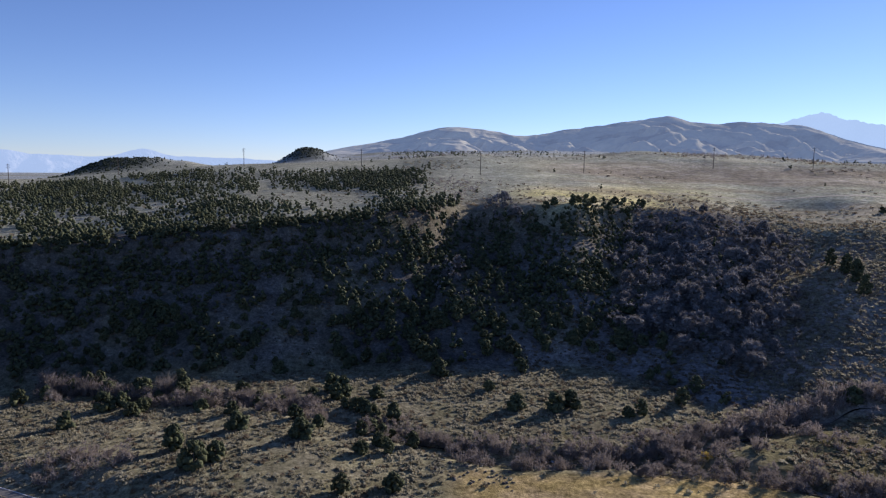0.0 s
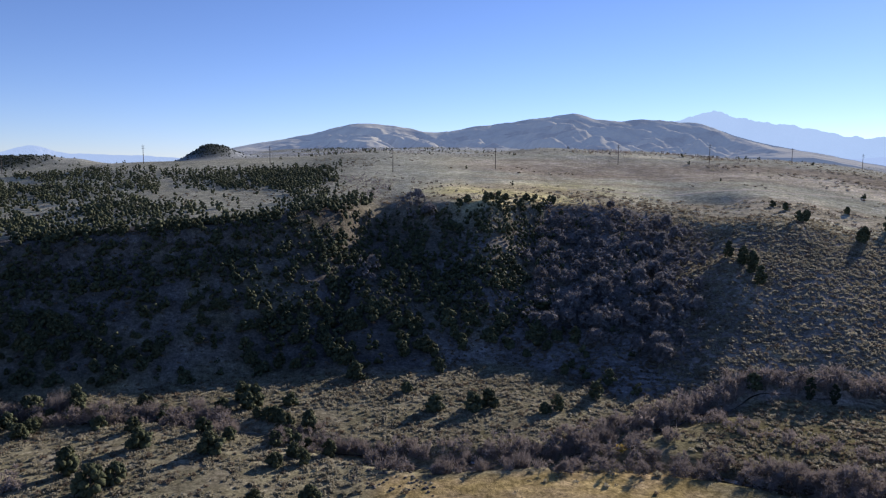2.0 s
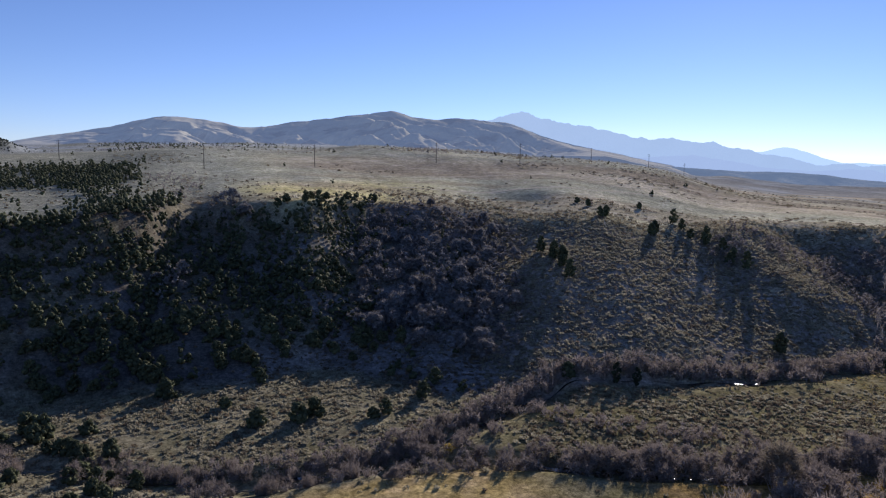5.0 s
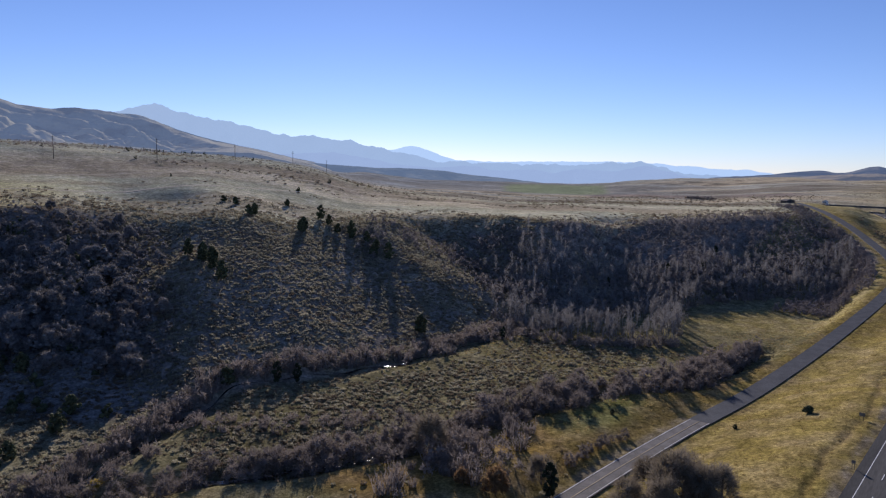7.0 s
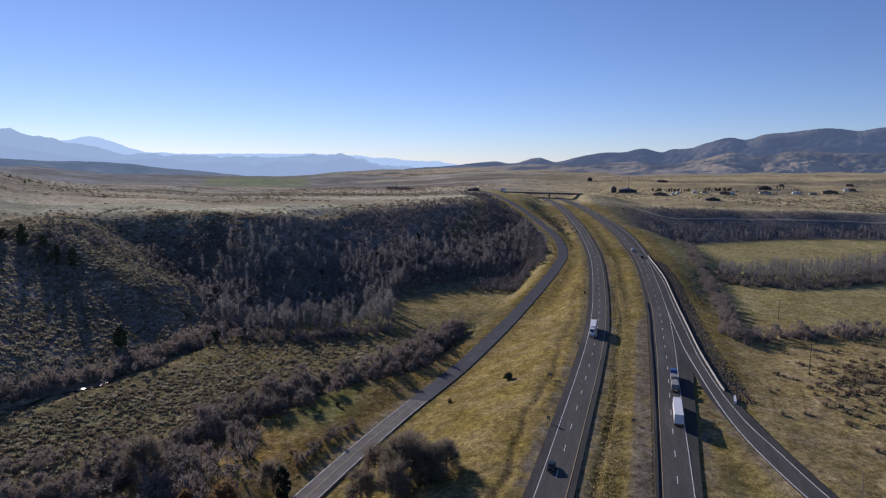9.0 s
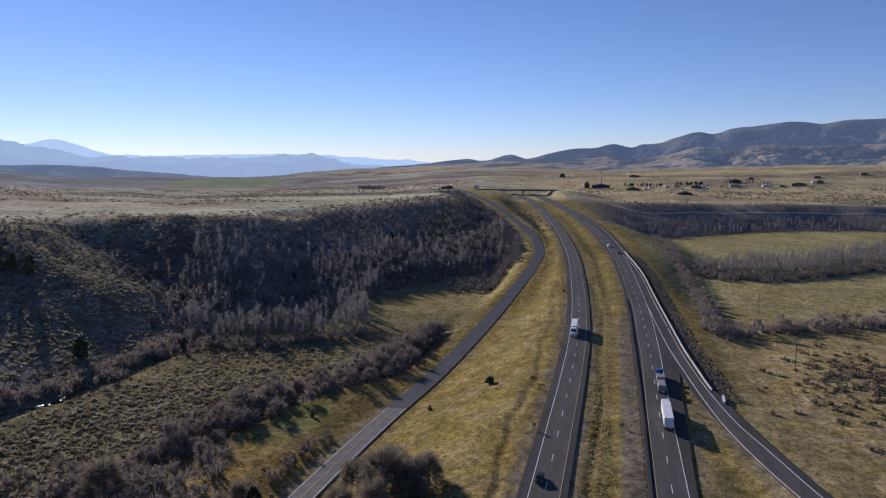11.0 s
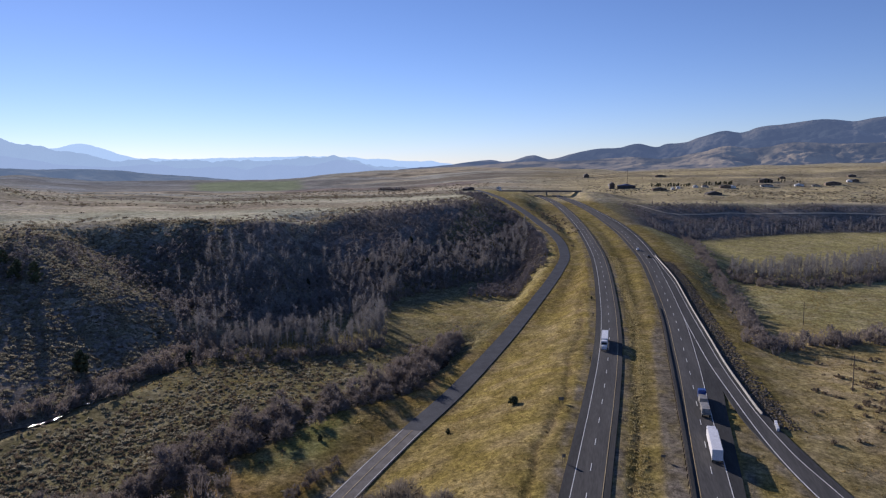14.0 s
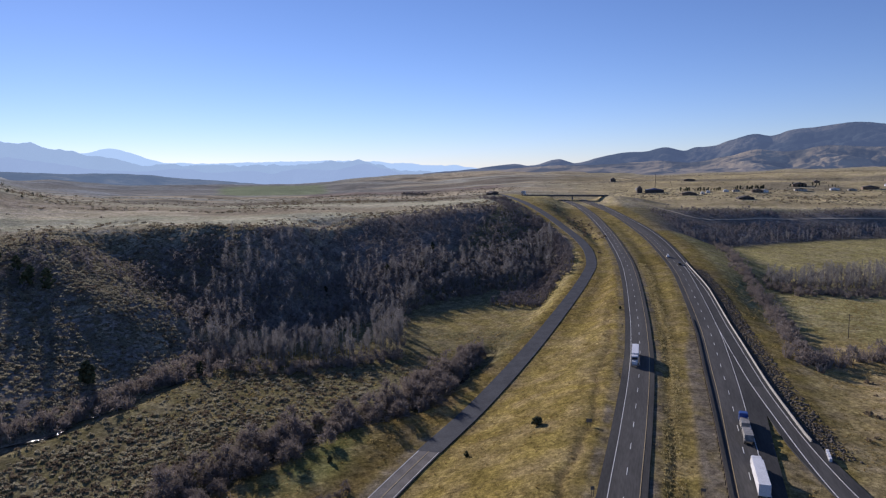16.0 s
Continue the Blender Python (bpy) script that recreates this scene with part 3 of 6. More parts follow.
    lay(np.array([0.17, 0.165, 0.14]), 0.7 * step(r, 1500, 1700) * (1 - step(r, 2700, 2950)) * step(az, 38, 42) * (1 - step(az, 66, 76)) * step(fbm(x, y, 380, 4, 16), -0.1, 0.2) * 0.85)
    # far valley greyed over with painted haze
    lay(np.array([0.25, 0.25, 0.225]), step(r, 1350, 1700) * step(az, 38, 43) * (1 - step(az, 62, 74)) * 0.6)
    lay(np.array([0.225, 0.25, 0.135]), step(r + 30 * n1, 1750, 1850) * (1 - step(r, 2650, 2800)) * step(az + n1, 56.5, 57.5) * (1 - step(az + n1, 64.5, 65.5)) * 0.95)
    lay(np.array([0.29, 0.28, 0.205]), step(r, 860, 960) * (1 - step(r, 1700, 2000)) * step(az, -2, 4) * (1 - step(az, 40, 50)) * (0.65 + 0.5 * n1))
    for ka, kr, kw in ((-9.9, 1480, 1.5), (-24.5, 1280, 3.4)):
        lay(pine * 0.8 + 0.03 * n1[:, None], np.exp(-(((az - ka) / kw) ** 4) - ((r - kr) / 190) ** 4))
    # fields on the valley floor
    low = (1 - step(r, foot - 14, foot - 4)) * (az > -20)
    lay(np.array([0.34, 0.26, 0.105]), low * (1 - step(y - (CREEK_1(np.clip(x, -320, 440)) - 8), -6, 0)) * step(x, 2, 14) * (1 - step(x, 90, 110)) * (1 - step(y - 196, -4, 4)))
    cy2 = CREEK_2(np.clip(x, 60, 370))
    south = (1 - step(y - cy2, -9, -3)) * step(x, 118, 132) * (1 - step(x, 330, 350)) * step(y - F_Y(np.clip(x, -260, 1010)), 3, 6)
    lay(np.array([0.3, 0.2, 0.058]), south * (0.75 + 0.5 * n2))
    lay(green, south * np.exp(-(((x - 232) / 26) ** 2) - ((y - 117) / 11) ** 2) * 1.3)
    fld = step(x - 395 - 0.35 * np.abs(y - 110), 0, 10) * step(y - F_Y(np.clip(x, -260, 1010)), 4, 8) * (1 - step(r, foot - 10, foot + 4)) * (az > 60) * (az < 84)
    lay(np.array([0.29, 0.245, 0.1]), fld)
    # verges of the highway and the ground beyond it
    east = np.clip(x, -60, 1080)
    verge = step(x, -60, -20) * (1 - step(x, 1000, 1060)) * (1 - step(y - F_Y(np.clip(x, -260, 1010)), 7, 12)) * step(y - R_RIGHT(east), -24, -14)
    lay(gold * 1.02, verge * (0.85 + 0.3 * n1))
    lay(np.array([0.3, 0.245, 0.105]), verge * step(n2, 0.1, 0.6) * 0.5)
    # washed-out lines beside the roads
    fy_ = F_Y(np.clip(x, -260, 1010))
    for mid, w, a0, a1, c in ((L_Y(east) + 13.5 + 1.3 * np.sin(x / 15.0) + 0.6 * np.sin(x / 4.7), 0.7, 140, 460, 0.75), (L_Y(east) - 10.5 + 0.7 * np.sin(x / 21.0), 0.6, 140, 460, 0.5), (fy_ - 6.3 - 0.5 * np.sin(x / 9.0), 0.8, 130, 700, 0.8), (fy_ + 5.6 + 0.4 * np.sin(x / 7.0), 0.7, 255, 700, 0.6)):
        lay(np.array([0.15, 0.11, 0.055]), c * (x > a0) * (x < a1) * np.exp(-(((y - mid) / w) ** 2)) * (0.8 + 0.6 * n2))
    # gravel shoulders, broken up by grass, and the rock bank below the barrier
    speck = 0.55 + 0.9 * fbm(x, y, 4, 3, 44)
    grey = np.array([0.2, 0.175, 0.135])
    on_road = (x > 60) * (1 - step(x, 620, 760))
    for edge, wide in ((L_Y(east) + 6.0, 3.0), (L_Y(east) - 8.2, 3.2), (R_LEFT(east) + 0.3, 1.2 + 4.2 * (1 - step(x, 330, 400)))):
        lay(grey * 0.95, on_road * step(y - edge, -0.8, 0.5) * (1 - step(y - edge, wide - 0.6, wide + 1.2)) * np.clip(speck + 0.5 * (wide > 4), 0.15, 0.95))
    wedge = RAMP_Y(np.clip(x, 60, 370))
    lay(grey, (x > 110) * (1 - step(x, 232, 246)) * step(y - wedge, 2, 4) * (1 - step(y - R_RIGHT(east), -2, 0)) * np.clip(np.exp(-((y - wedge - 5) / 2.0) ** 2) + np.exp(-((y - R_RIGHT(east) + 2) / 2.0) ** 2) + step(x, 200, 236), 0, 1) * speck.clip(0.2, 0.9))
    lay(grey * 1.1, (x > 100) * (1 - step(x, 255, 275)) * step(y - F_Y(np.clip(x, -260, 1010)), 2, 4) * (1 - step(y - F_Y(np.clip(x, -260, 1010)), 6, 9)) * speck.clip(0.1, 0.8))
    below = BAR_Y(np.clip(x, 243, 600)) - 1.0 - y
    bank = step(x, 228, 250) * (1 - step(x, 520, 600)) * step(below, -1, 1.5) * (1 - step(below + 3 * fbm(x, y, 12, 3, 45), 4, 9))
    lay(np.array([0.085, 0.07, 0.053]), bank * (0.75 + 0.5 * n2))
    beyond = (1 - step(y - R_RIGHT(east), -24, -14)) * (az > 82) * (1 - step(r, foot - 20, foot + 5)) * step(x, 20, 80)
    lay(np.array([0.35, 0.28, 0.12]), beyond)
    lay(np.array([0.34, 0.305, 0.13]), beyond * step(r, 380, 430))
    lay(sage * 0.95, beyond * np.exp(-(((x - 268) / 38) ** 2) - ((y + 92) / 22) ** 2) * (0.8 + 0.6 * n2))
    wood = step(r, foot - 15, foot + 10) * (1 - step(r, rim - 30, rim)) * step(az, 88, 92)
    lay(soil * 1.8, wood * 0.9)
    lay(np.array([0.43, 0.345, 0.17]), step(r, rim, rim + 30) * (1 - 0.4 * step(r, 1700, 2100)) * step(az, 78, 90))
    plain = step(r, rim + 20, rim + 60) * (1 - step(r, 2150, 2350)) * step(az, 82, 88)
    lay(np.array([0.31, 0.25, 0.13]), plain * step(-strip, 0.0, 0.2) * 0.8)
    lay(np.array([0.2, 0.17, 0.11]), plain * step(fbm(np.log(r) * 600, az * 3, 30, 3, 29) + 0.4 * n1, 0.15, 0.35) * 0.7)
    # past the rim: brighter, then less red and more blue
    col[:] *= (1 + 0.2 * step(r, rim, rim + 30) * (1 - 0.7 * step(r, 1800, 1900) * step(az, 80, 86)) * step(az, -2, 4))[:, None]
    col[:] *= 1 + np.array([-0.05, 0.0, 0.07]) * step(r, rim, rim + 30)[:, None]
    col[:] *= (1 - 0.14 * (1 - step(r, foot - 10, foot)) * step(az, 20, 30))[:, None]
    col[:] *= (1 + 0.10 * n2 + 0.08 * n3)[:, None]
    return np.clip(col, 0.02, 0.7)


def build_ground():
    azs = np.radians(np.r_[np.arange(-44, 122, 0.235), np.arange(122.5, 315, 4.0)])
    rs = np.r_[0.02, 6, 12, 20, 30, 40, 50, np.geomspace(62, 4850, 400)]
    na, nr = len(azs), len(rs)
    rr, aa = np.meshgrid(rs, azs, indexing="ij")
    x, y = (rr * np.sin(aa)).ravel(), (rr * np.cos(aa)).ravel()
    z = height(x, y)
    i, j = np.meshgrid(np.arange(nr - 1), np.arange(na), indexing="ij")
    k = (j + 1) % na
    quads = np.stack([i * na + j, i * na + k, (i + 1) * na + k, (i + 1) * na + j], -1).reshape(-1, 4)[:, ::-1]
    me = bpy.data.meshes.new("ground")
    me.vertices.add(len(x))
    me.vertices.foreach_set("co", np.stack([x, y, z], 1).ravel())
    me.loops.add(quads.size)
    me.loops.foreach_set("vertex_index", quads.ravel().astype(np.int32))
    me.polygons.add(len(quads))
    me.polygons.foreach_set("loop_start", np.arange(0, quads.size, 4, dtype=np.int32))
    me.polygons.foreach_set("use_smooth", np.ones(len(quads), bool))
    at = me.color_attributes.new("cover", "FLOAT_COLOR", "POINT")
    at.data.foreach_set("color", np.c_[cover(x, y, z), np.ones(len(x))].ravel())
    me.materials.append(GROUND)
    me.update(calc_edges=True)
    me.validate()
    tagged(new("ground", me), "dry autumn grassland valley with a hillside and upland", "ground", kind="structure")


build_ground()


# ---- far mountains beyond the plain
def spur_field(az, r, radius, lean, size):
    """Depth of the side valleys of a range, 0 on the spurs and up to about 1 in the valleys."""
    p, q = np.radians(az) * radius - lean * (radius - r), r
    p = p + 0.4 * size * fbm(p, q, 2.0 * size, 3, 71)
    q = q + 0.4 * size * fbm(p, q, 1.6 * size, 3, 72)
    main = np.abs(fbm(p, q * 0.28, size, 2, 73)) * 2.3
    side = np.abs(fbm(p + 0.7 * q, q - 0.5 * p, 0.55 * size, 4, 74)) * 2.0
    return 1 - np.clip(0.66 * main + 0.42 * side, 0, 1.1)


def build_range(name, label, material, crest, az0, az1, near, far, low, depth, lean, size, rough=0.06, seed=5, step_az=0.14, rows=26):
    """A far range with spurs and side valleys: its crest by azimuth at the distance `far`, its foot at `near`."""
    a = np.arange(az0, az1 + 0.01, step_az)
    u = np.linspace(0, 1, rows)
    aa, uu = np.meshgrid(a, u)
    r = near + (far - near) * uu
    top = crest(aa) + rough * (fbm(aa * 30, aa * 0, 40, 5, seed) + 0.6 * np.abs(fbm(aa * 30, aa * 0 + 9, 17, 3, seed + 3)))
    foot = np.minimum(low, top - 0.4)
    el = foot + (top - foot) * uu ** 1.15
    z = EYE_Z + r * np.tan(np.radians(el))
    z = z - depth * spur_field(aa, r, far, lean, size) * step(uu, 0.02, 0.4) * (1 - 0.85 * step(uu, 0.72, 0.99)) * step(top - foot, 0.4, 2.5)
    z[0] = -80
    vs = np.stack([r * np.sin(np.radians(aa)), r * np.cos(np.radians(aa)), z], -1).reshape(-1, 3)
    n = len(a)
    fs = [(k * n + i, k * n + i + 1, (k + 1) * n + i + 1, (k + 1) * n + i) for k in range(rows - 1) for i in range(n - 1)]
    tagged(new(name, mesh_from(name, vs, fs, material, True)), label, "mountain range", kind="structure")


FAR_CREST = soft([14, 20, 24, 26.6, 29.8, 31, 33.1, 34.9, 37.6, 40.3, 43.4, 46.4, 48.5, 53, 60, 65, 66.5, 67.9, 69.7, 72, 76], [2.5, 3.2, 3.5, 3.8, 4.34, 4.0, 3.5, 3.45, 2.63, 2.42, 2.25, 1.69, 1.0, 0.47, 0.42, 0.47, 0.68, 0.85, 0.32, -0.2, -0.6])
PALE_CREST = soft([38, 44, 47.3, 49.2, 50.7, 52.1, 55, 60, 66, 74, 80], [0.4, 0.9, 1.35, 1.68, 1.45, 0.8, 0.55, 0.55, 0.6, 0.2, -0.4])
WEST_CREST = soft([-48, -40, -34, -31.3, -29.3, -25, -22.1, -20.3, -17, -14.4, -10, -6], [1.2, 1.3, 1.1, 1.05, 0.78, 0.72, 1.27, 0.9, 0.75, 0.66, 0.5, 0.2])
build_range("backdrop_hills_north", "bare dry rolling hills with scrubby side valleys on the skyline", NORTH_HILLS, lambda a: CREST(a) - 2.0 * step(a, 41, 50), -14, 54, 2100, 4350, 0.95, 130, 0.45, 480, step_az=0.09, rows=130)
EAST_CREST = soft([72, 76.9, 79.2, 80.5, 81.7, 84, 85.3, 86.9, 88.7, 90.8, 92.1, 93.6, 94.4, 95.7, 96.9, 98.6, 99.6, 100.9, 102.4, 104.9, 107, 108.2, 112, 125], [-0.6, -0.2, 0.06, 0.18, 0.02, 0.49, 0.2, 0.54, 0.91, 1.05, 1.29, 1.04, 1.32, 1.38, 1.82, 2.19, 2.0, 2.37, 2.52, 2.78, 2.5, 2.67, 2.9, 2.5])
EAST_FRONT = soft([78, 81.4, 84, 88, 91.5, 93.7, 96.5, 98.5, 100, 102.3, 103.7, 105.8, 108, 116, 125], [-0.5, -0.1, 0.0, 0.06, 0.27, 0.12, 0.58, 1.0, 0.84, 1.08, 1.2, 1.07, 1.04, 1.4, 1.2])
build_range("backdrop_hills_east", "dark hazy blue hills with conifer woods on the skyline", EAST_HILLS, EAST_CREST, 73, 124, 3000, 4200, -0.75, 60, -0.4, 420, 0.05, step_az=0.09, rows=90)
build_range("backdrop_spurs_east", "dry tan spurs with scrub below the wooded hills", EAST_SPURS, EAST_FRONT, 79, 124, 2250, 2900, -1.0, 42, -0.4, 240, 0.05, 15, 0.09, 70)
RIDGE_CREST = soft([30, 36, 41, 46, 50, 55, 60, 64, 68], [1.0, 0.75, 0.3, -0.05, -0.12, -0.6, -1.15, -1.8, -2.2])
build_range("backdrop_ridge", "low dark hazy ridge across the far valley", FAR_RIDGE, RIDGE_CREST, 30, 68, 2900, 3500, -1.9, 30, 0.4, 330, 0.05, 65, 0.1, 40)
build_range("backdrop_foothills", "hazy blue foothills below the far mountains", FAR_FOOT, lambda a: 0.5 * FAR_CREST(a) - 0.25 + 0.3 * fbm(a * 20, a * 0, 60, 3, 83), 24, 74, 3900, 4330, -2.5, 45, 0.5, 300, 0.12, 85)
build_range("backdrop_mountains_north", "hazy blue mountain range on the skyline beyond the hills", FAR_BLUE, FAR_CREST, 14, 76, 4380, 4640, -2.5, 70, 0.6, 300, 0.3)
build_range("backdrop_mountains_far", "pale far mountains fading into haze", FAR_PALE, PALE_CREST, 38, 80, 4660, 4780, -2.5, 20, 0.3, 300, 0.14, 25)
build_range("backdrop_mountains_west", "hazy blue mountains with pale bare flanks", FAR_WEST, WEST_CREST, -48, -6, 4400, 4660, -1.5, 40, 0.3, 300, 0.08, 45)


# ---- roads
def ribbon(lo, hi, z, xs, lift, thick=0.5):
    """A strip of paving between two lines, with its edges turned down."""
    y0, y1, zz = lo(xs), hi(xs), z(xs) + lift
    vs, fs = [], []
    for x, p, q, h in zip(xs, y0, y1, zz):
        vs += [(x, p, h - thick), (x, p, h), (x, q, h), (x, q, h - thick)]
    for k in range(len(xs) - 1):
        for c in range(3):
            fs.append((4 * k + c, 4 * k + 4 + c, 4 * k + 5 + c, 4 * k + 1 + c))
    return vs, fs


def line(centre, width, z, xs, lift=0.075):
    return ribbon(lambda x: centre(x) - width / 2, lambda x: centre(x) + width / 2, z, xs, lift, 0.02)


XS = np.r_[np.arange(-54, 420, 6.0), np.arange(420, 1021, 10.0)]
XN = np.arange(-50, 1021, 5.0)
# carriageway towards the camera
hw_l = thing("road_westbound", "two-lane grey asphalt carriageway with painted edge lines", "road", pose(0, 0, 0), kind="structure")
part("shoulder", mesh_from("shoulder", *ribbon(lambda x: L_Y(x) - 5.4, lambda x: L_Y(x) + 6.2, HW_Z, XS, 0.0), ASPHALT), hw_l)
part("traffic_lane", mesh_from("traffic_lane", *ribbon(lambda x: L_Y(x) - 3.75, lambda x: L_Y(x) + 3.7, HW_Z, XS, 0.035, 0.03), LANE), hw_l)
part("edge_line", mesh_from("edge_line", *line(lambda x: L_Y(x) + 3.6, 0.19, HW_Z, XN), WHITE_PAINT), hw_l, "white edge line")
part("edge_line", mesh_from("edge_line", *line(lambda x: L_Y(x) - 3.6, 0.19, HW_Z, XN), YELLOW_PAINT), hw_l, "yellow edge line")
# carriageway away from the camera, with the joining lane
hw_r = thing("road_eastbound", "asphalt carriageway widening where a ramp joins it", "road", pose(0, 0, 0), kind="structure")
part("shoulder", mesh_from("shoulder", *ribbon(lambda x: R_RIGHT(x), lambda x: R_LEFT(x), HW_Z, XS, 0.0), ASPHALT), hw_r)
R_MID = lambda x: R_LEFT(x) - 5.3 - 0.9 * step(x, 210, 300)
part("traffic_lane", mesh_from("traffic_lane", *ribbon(lambda x: R_MID(x) - 3.7, lambda x: R_MID(x) + 3.7, HW_Z, XS, 0.035, 0.03), LANE), hw_r)
R_EDGE = lambda x: R_MID(x) - 3.6 - 0.6 * step(x, 260, 330)
part("edge_line", mesh_from("edge_line", *line(R_EDGE, 0.19, HW_Z, XN[XN < 560]), WHITE_PAINT), hw_r, "white edge line")
part("edge_line", mesh_from("edge_line", *line(lambda x: R_MID(x) + 3.6, 0.19, HW_Z, XN), YELLOW_PAINT), hw_r, "yellow edge line")
RAMP_IN = soft([120, 150, 175, 211, 231, 262, 310, 350, 400], [-45.3, -37.3, -29.3, -21.8, -19.5, -17.4, -15.1, -14.6, -14.2])
RAMP_OUT = soft([62, 120, 150, 175, 201, 223, 263, 306, 356, 453, 535], [-63.2, -50.7, -42.7, -34.7, -29.1, -24.6, -20.9, -19.3, -19.0, -18.2, -13.6])
part("edge_line", mesh_from("edge_line", *line(lambda x: np.where(x < 535, RAMP_OUT(x), R_RIGHT(x) + 2.8), 0.2, HW_Z, XN[XN > 336]), WHITE_PAINT), hw_r, "white edge line")
part("edge_line", mesh_from("edge_line", *line(RAMP_IN, 0.26, HW_Z, XN[(XN > 336) & (XN < 400)]), WHITE_PAINT), hw_r, "white edge line")
RAMP_Z = lambda x: HW_Z(x) + 0.02
ramp = thing("road_ramp", "curving asphalt slip road with white edge lines", "road", pose(0, 0, 0), kind="structure")
XR = np.arange(62, 340, 4.0)
part("pavement", mesh_from("pavement", *ribbon(lambda x: RAMP_Y(x) - 4.3, lambda x: RAMP_Y(x) + 3.9, RAMP_Z, XR, 0.0), ASPHALT), ramp)
part("traffic_lane", mesh_from("traffic_lane", *ribbon(RAMP_OUT, lambda x: np.where(x < 120, RAMP_OUT(x) + 4, RAMP_IN(x)), RAMP_Z, XR[XR < 300], 0.03, 0.03), LANE), ramp)
part("edge_line", mesh_from("edge_line", *line(RAMP_IN, 0.26, RAMP_Z, XR[XR > 150], 0.085), WHITE_PAINT), ramp, "white edge line")
part("edge_line", mesh_from("edge_line", *line(RAMP_OUT, 0.2, RAMP_Z, XR, 0.085), WHITE_PAINT), ramp, "white edge line")
# dashes between the lanes
dash_me = box_mesh("lane_dash", WHITE_PAINT, (0, 0, 0, 4.4, 0.2, 0.02))
for owner, mid, zr, x0, x1 in ((hw_l, L_Y, HW_Z, 154, 760), (hw_r, R_MID, HW_Z, 158, 700)):
    for x in np.arange(x0, x1, 16.4):
        an = math.degrees(math.atan2(float(mid(x + 2) - mid(x - 2)), 4))
        up = math.degrees(math.atan2(float(zr(x + 2) - zr(x - 2)), 4))
        part("lane_dash", dash_me, owner, m=pose(x, float(mid(x)), float(zr(x)) + 0.09, 0, -up, an))
# frontage road: faded old paving, then fresh dark paving
fr = thing("road_frontage", "narrow frontage road, faded then freshly paved dark asphalt", "road", pose(0, 0, 0), kind="structure")
XF1, XF2 = np.arange(-255, 252, 7.0), np.arange(249, 1006, 7.0)
part("old_pavement", mesh_from("old_pavement", *ribbon(lambda x: F_Y(x) - 3.7, lambda x: F_Y(x) + 3.7, F_Z, XF1, 0.0), OLD_ASPHALT), fr, "faded grey asphalt")
part("new_pavement", mesh_from("new_pavement", *ribbon(lambda x: F_Y(x) - 3.9, lambda x: F_Y(x) + 3.9, F_Z, XF2, 0.03), NEW_ASPHALT), fr, "fresh dark asphalt")
for off, paint, w in ((3.3, WHITE_PAINT, 0.2), (-3.3, WHITE_PAINT, 0.2), (0.0, YELLOW_PAINT, 0.22)):
    part("painted_line", mesh_from("painted_line", *line(lambda x: F_Y(x) + off, w, F_Z, XF1), paint), fr)
# tracks laid over the ground


def draped(name, label, material, centre, width, xs, lift=0.12, kind="structure", category="track"):
    vs, fs = [], []
    cols = 4
    for x in xs:
        y0 = float(centre(x))
        sl = float(centre(x + 1) - centre(x - 1)) / 2
        nx, ny = -sl / math.hypot(1, sl), 1 / math.hypot(1, sl)
        for c in range(cols + 1):
            o = (c / cols - 0.5) * (width * min(1.0, 0.12 + (xs[-1] - x) / 70) * (1 + 0.10 * math.sin(x * 0.11 + c) + 0.05 * math.sin(x * 0.43)))
            px, py = x + nx * o, y0 + ny * o
            vs.append((px, py, zat(px, py) + lift))
    m = cols + 1
    for k in range(len(xs) - 1):
        fs += [(k * m + c, (k + 1) * m + c, (k + 1) * m + c + 1, k * m + c + 1) for c in range(cols)]
    return tagged(new(name, mesh_from(name, vs, fs, material, True)), label, category, kind=kind)


draped("dirt_track", "pale dirt track across the upland field", DIRT, soft([200, 300, 420, 560, 720], [596, 570, 548, 530, 470]), 3.5, np.arange(200, 720, 8.0), 0.2)
draped("dirt_track", "pale dirt track across the upland field", DIRT, soft([260, 420, 560, 760, 900], [680, 640, 600, 520, 440]), 3.0, np.arange(260, 900, 8.0), 0.2)


SIDE_X = soft([-420, -300, -259, -205, -135, -84, -50, -18, 20], [985, 964, 955, 946, 927, 895, 886, 912, 985])


def side_road():
    vs, fs = [], []
    ys = np.arange(-420, 21, 8.0)
    for y in ys:
        for o in (-2.0, -0.7, 0.7, 2.0):
            x = float(SIDE_X(y)) + o
            vs.append((x, y, zat(x, y) + 0.25))
    for k in range(len(ys) - 1):
        fs += [(4 * k + c, 4 * k + c + 1, 4 * k + 5 + c, 4 * k + 4 + c) for c in range(3)]
    tagged(new("side_road", mesh_from("side_road", vs, fs, DIRT, True)), "pale unpaved side road crossing the wooded slope", "track", kind="structure")


side_road()


# ---- water in the creek beds
def creek(name, centre, x0, x1, width, depth):
    xs = np.arange(x0, x1, 3.0)
    vs, fs = [], []
    for x in xs:
        y0 = float(centre(x)) + 1.6 * math.sin(x * 0.21)
        z = zat(x, float(centre(x))) + depth
        w = width * (0.2 + 0.9 * (math.sin(x * 0.13) * math.sin(x * 0.031 + 1.0)) ** 2)
        vs += [(x, y0 - w, z), (x, y0 + w, z)]
    fs = [(2 * k, 2 * k + 2, 2 * k + 3, 2 * k + 1) for k in range(len(xs) - 1)]
    tagged(new(name, mesh_from(name, vs, fs, WATER)), "narrow shallow creek glinting between willows", "water", kind="structure")


creek("water", CREEK_1, -100, 300, 1.3, 0.5)
creek("water", CREEK_2, 100, 340, 1.6, 0.5)


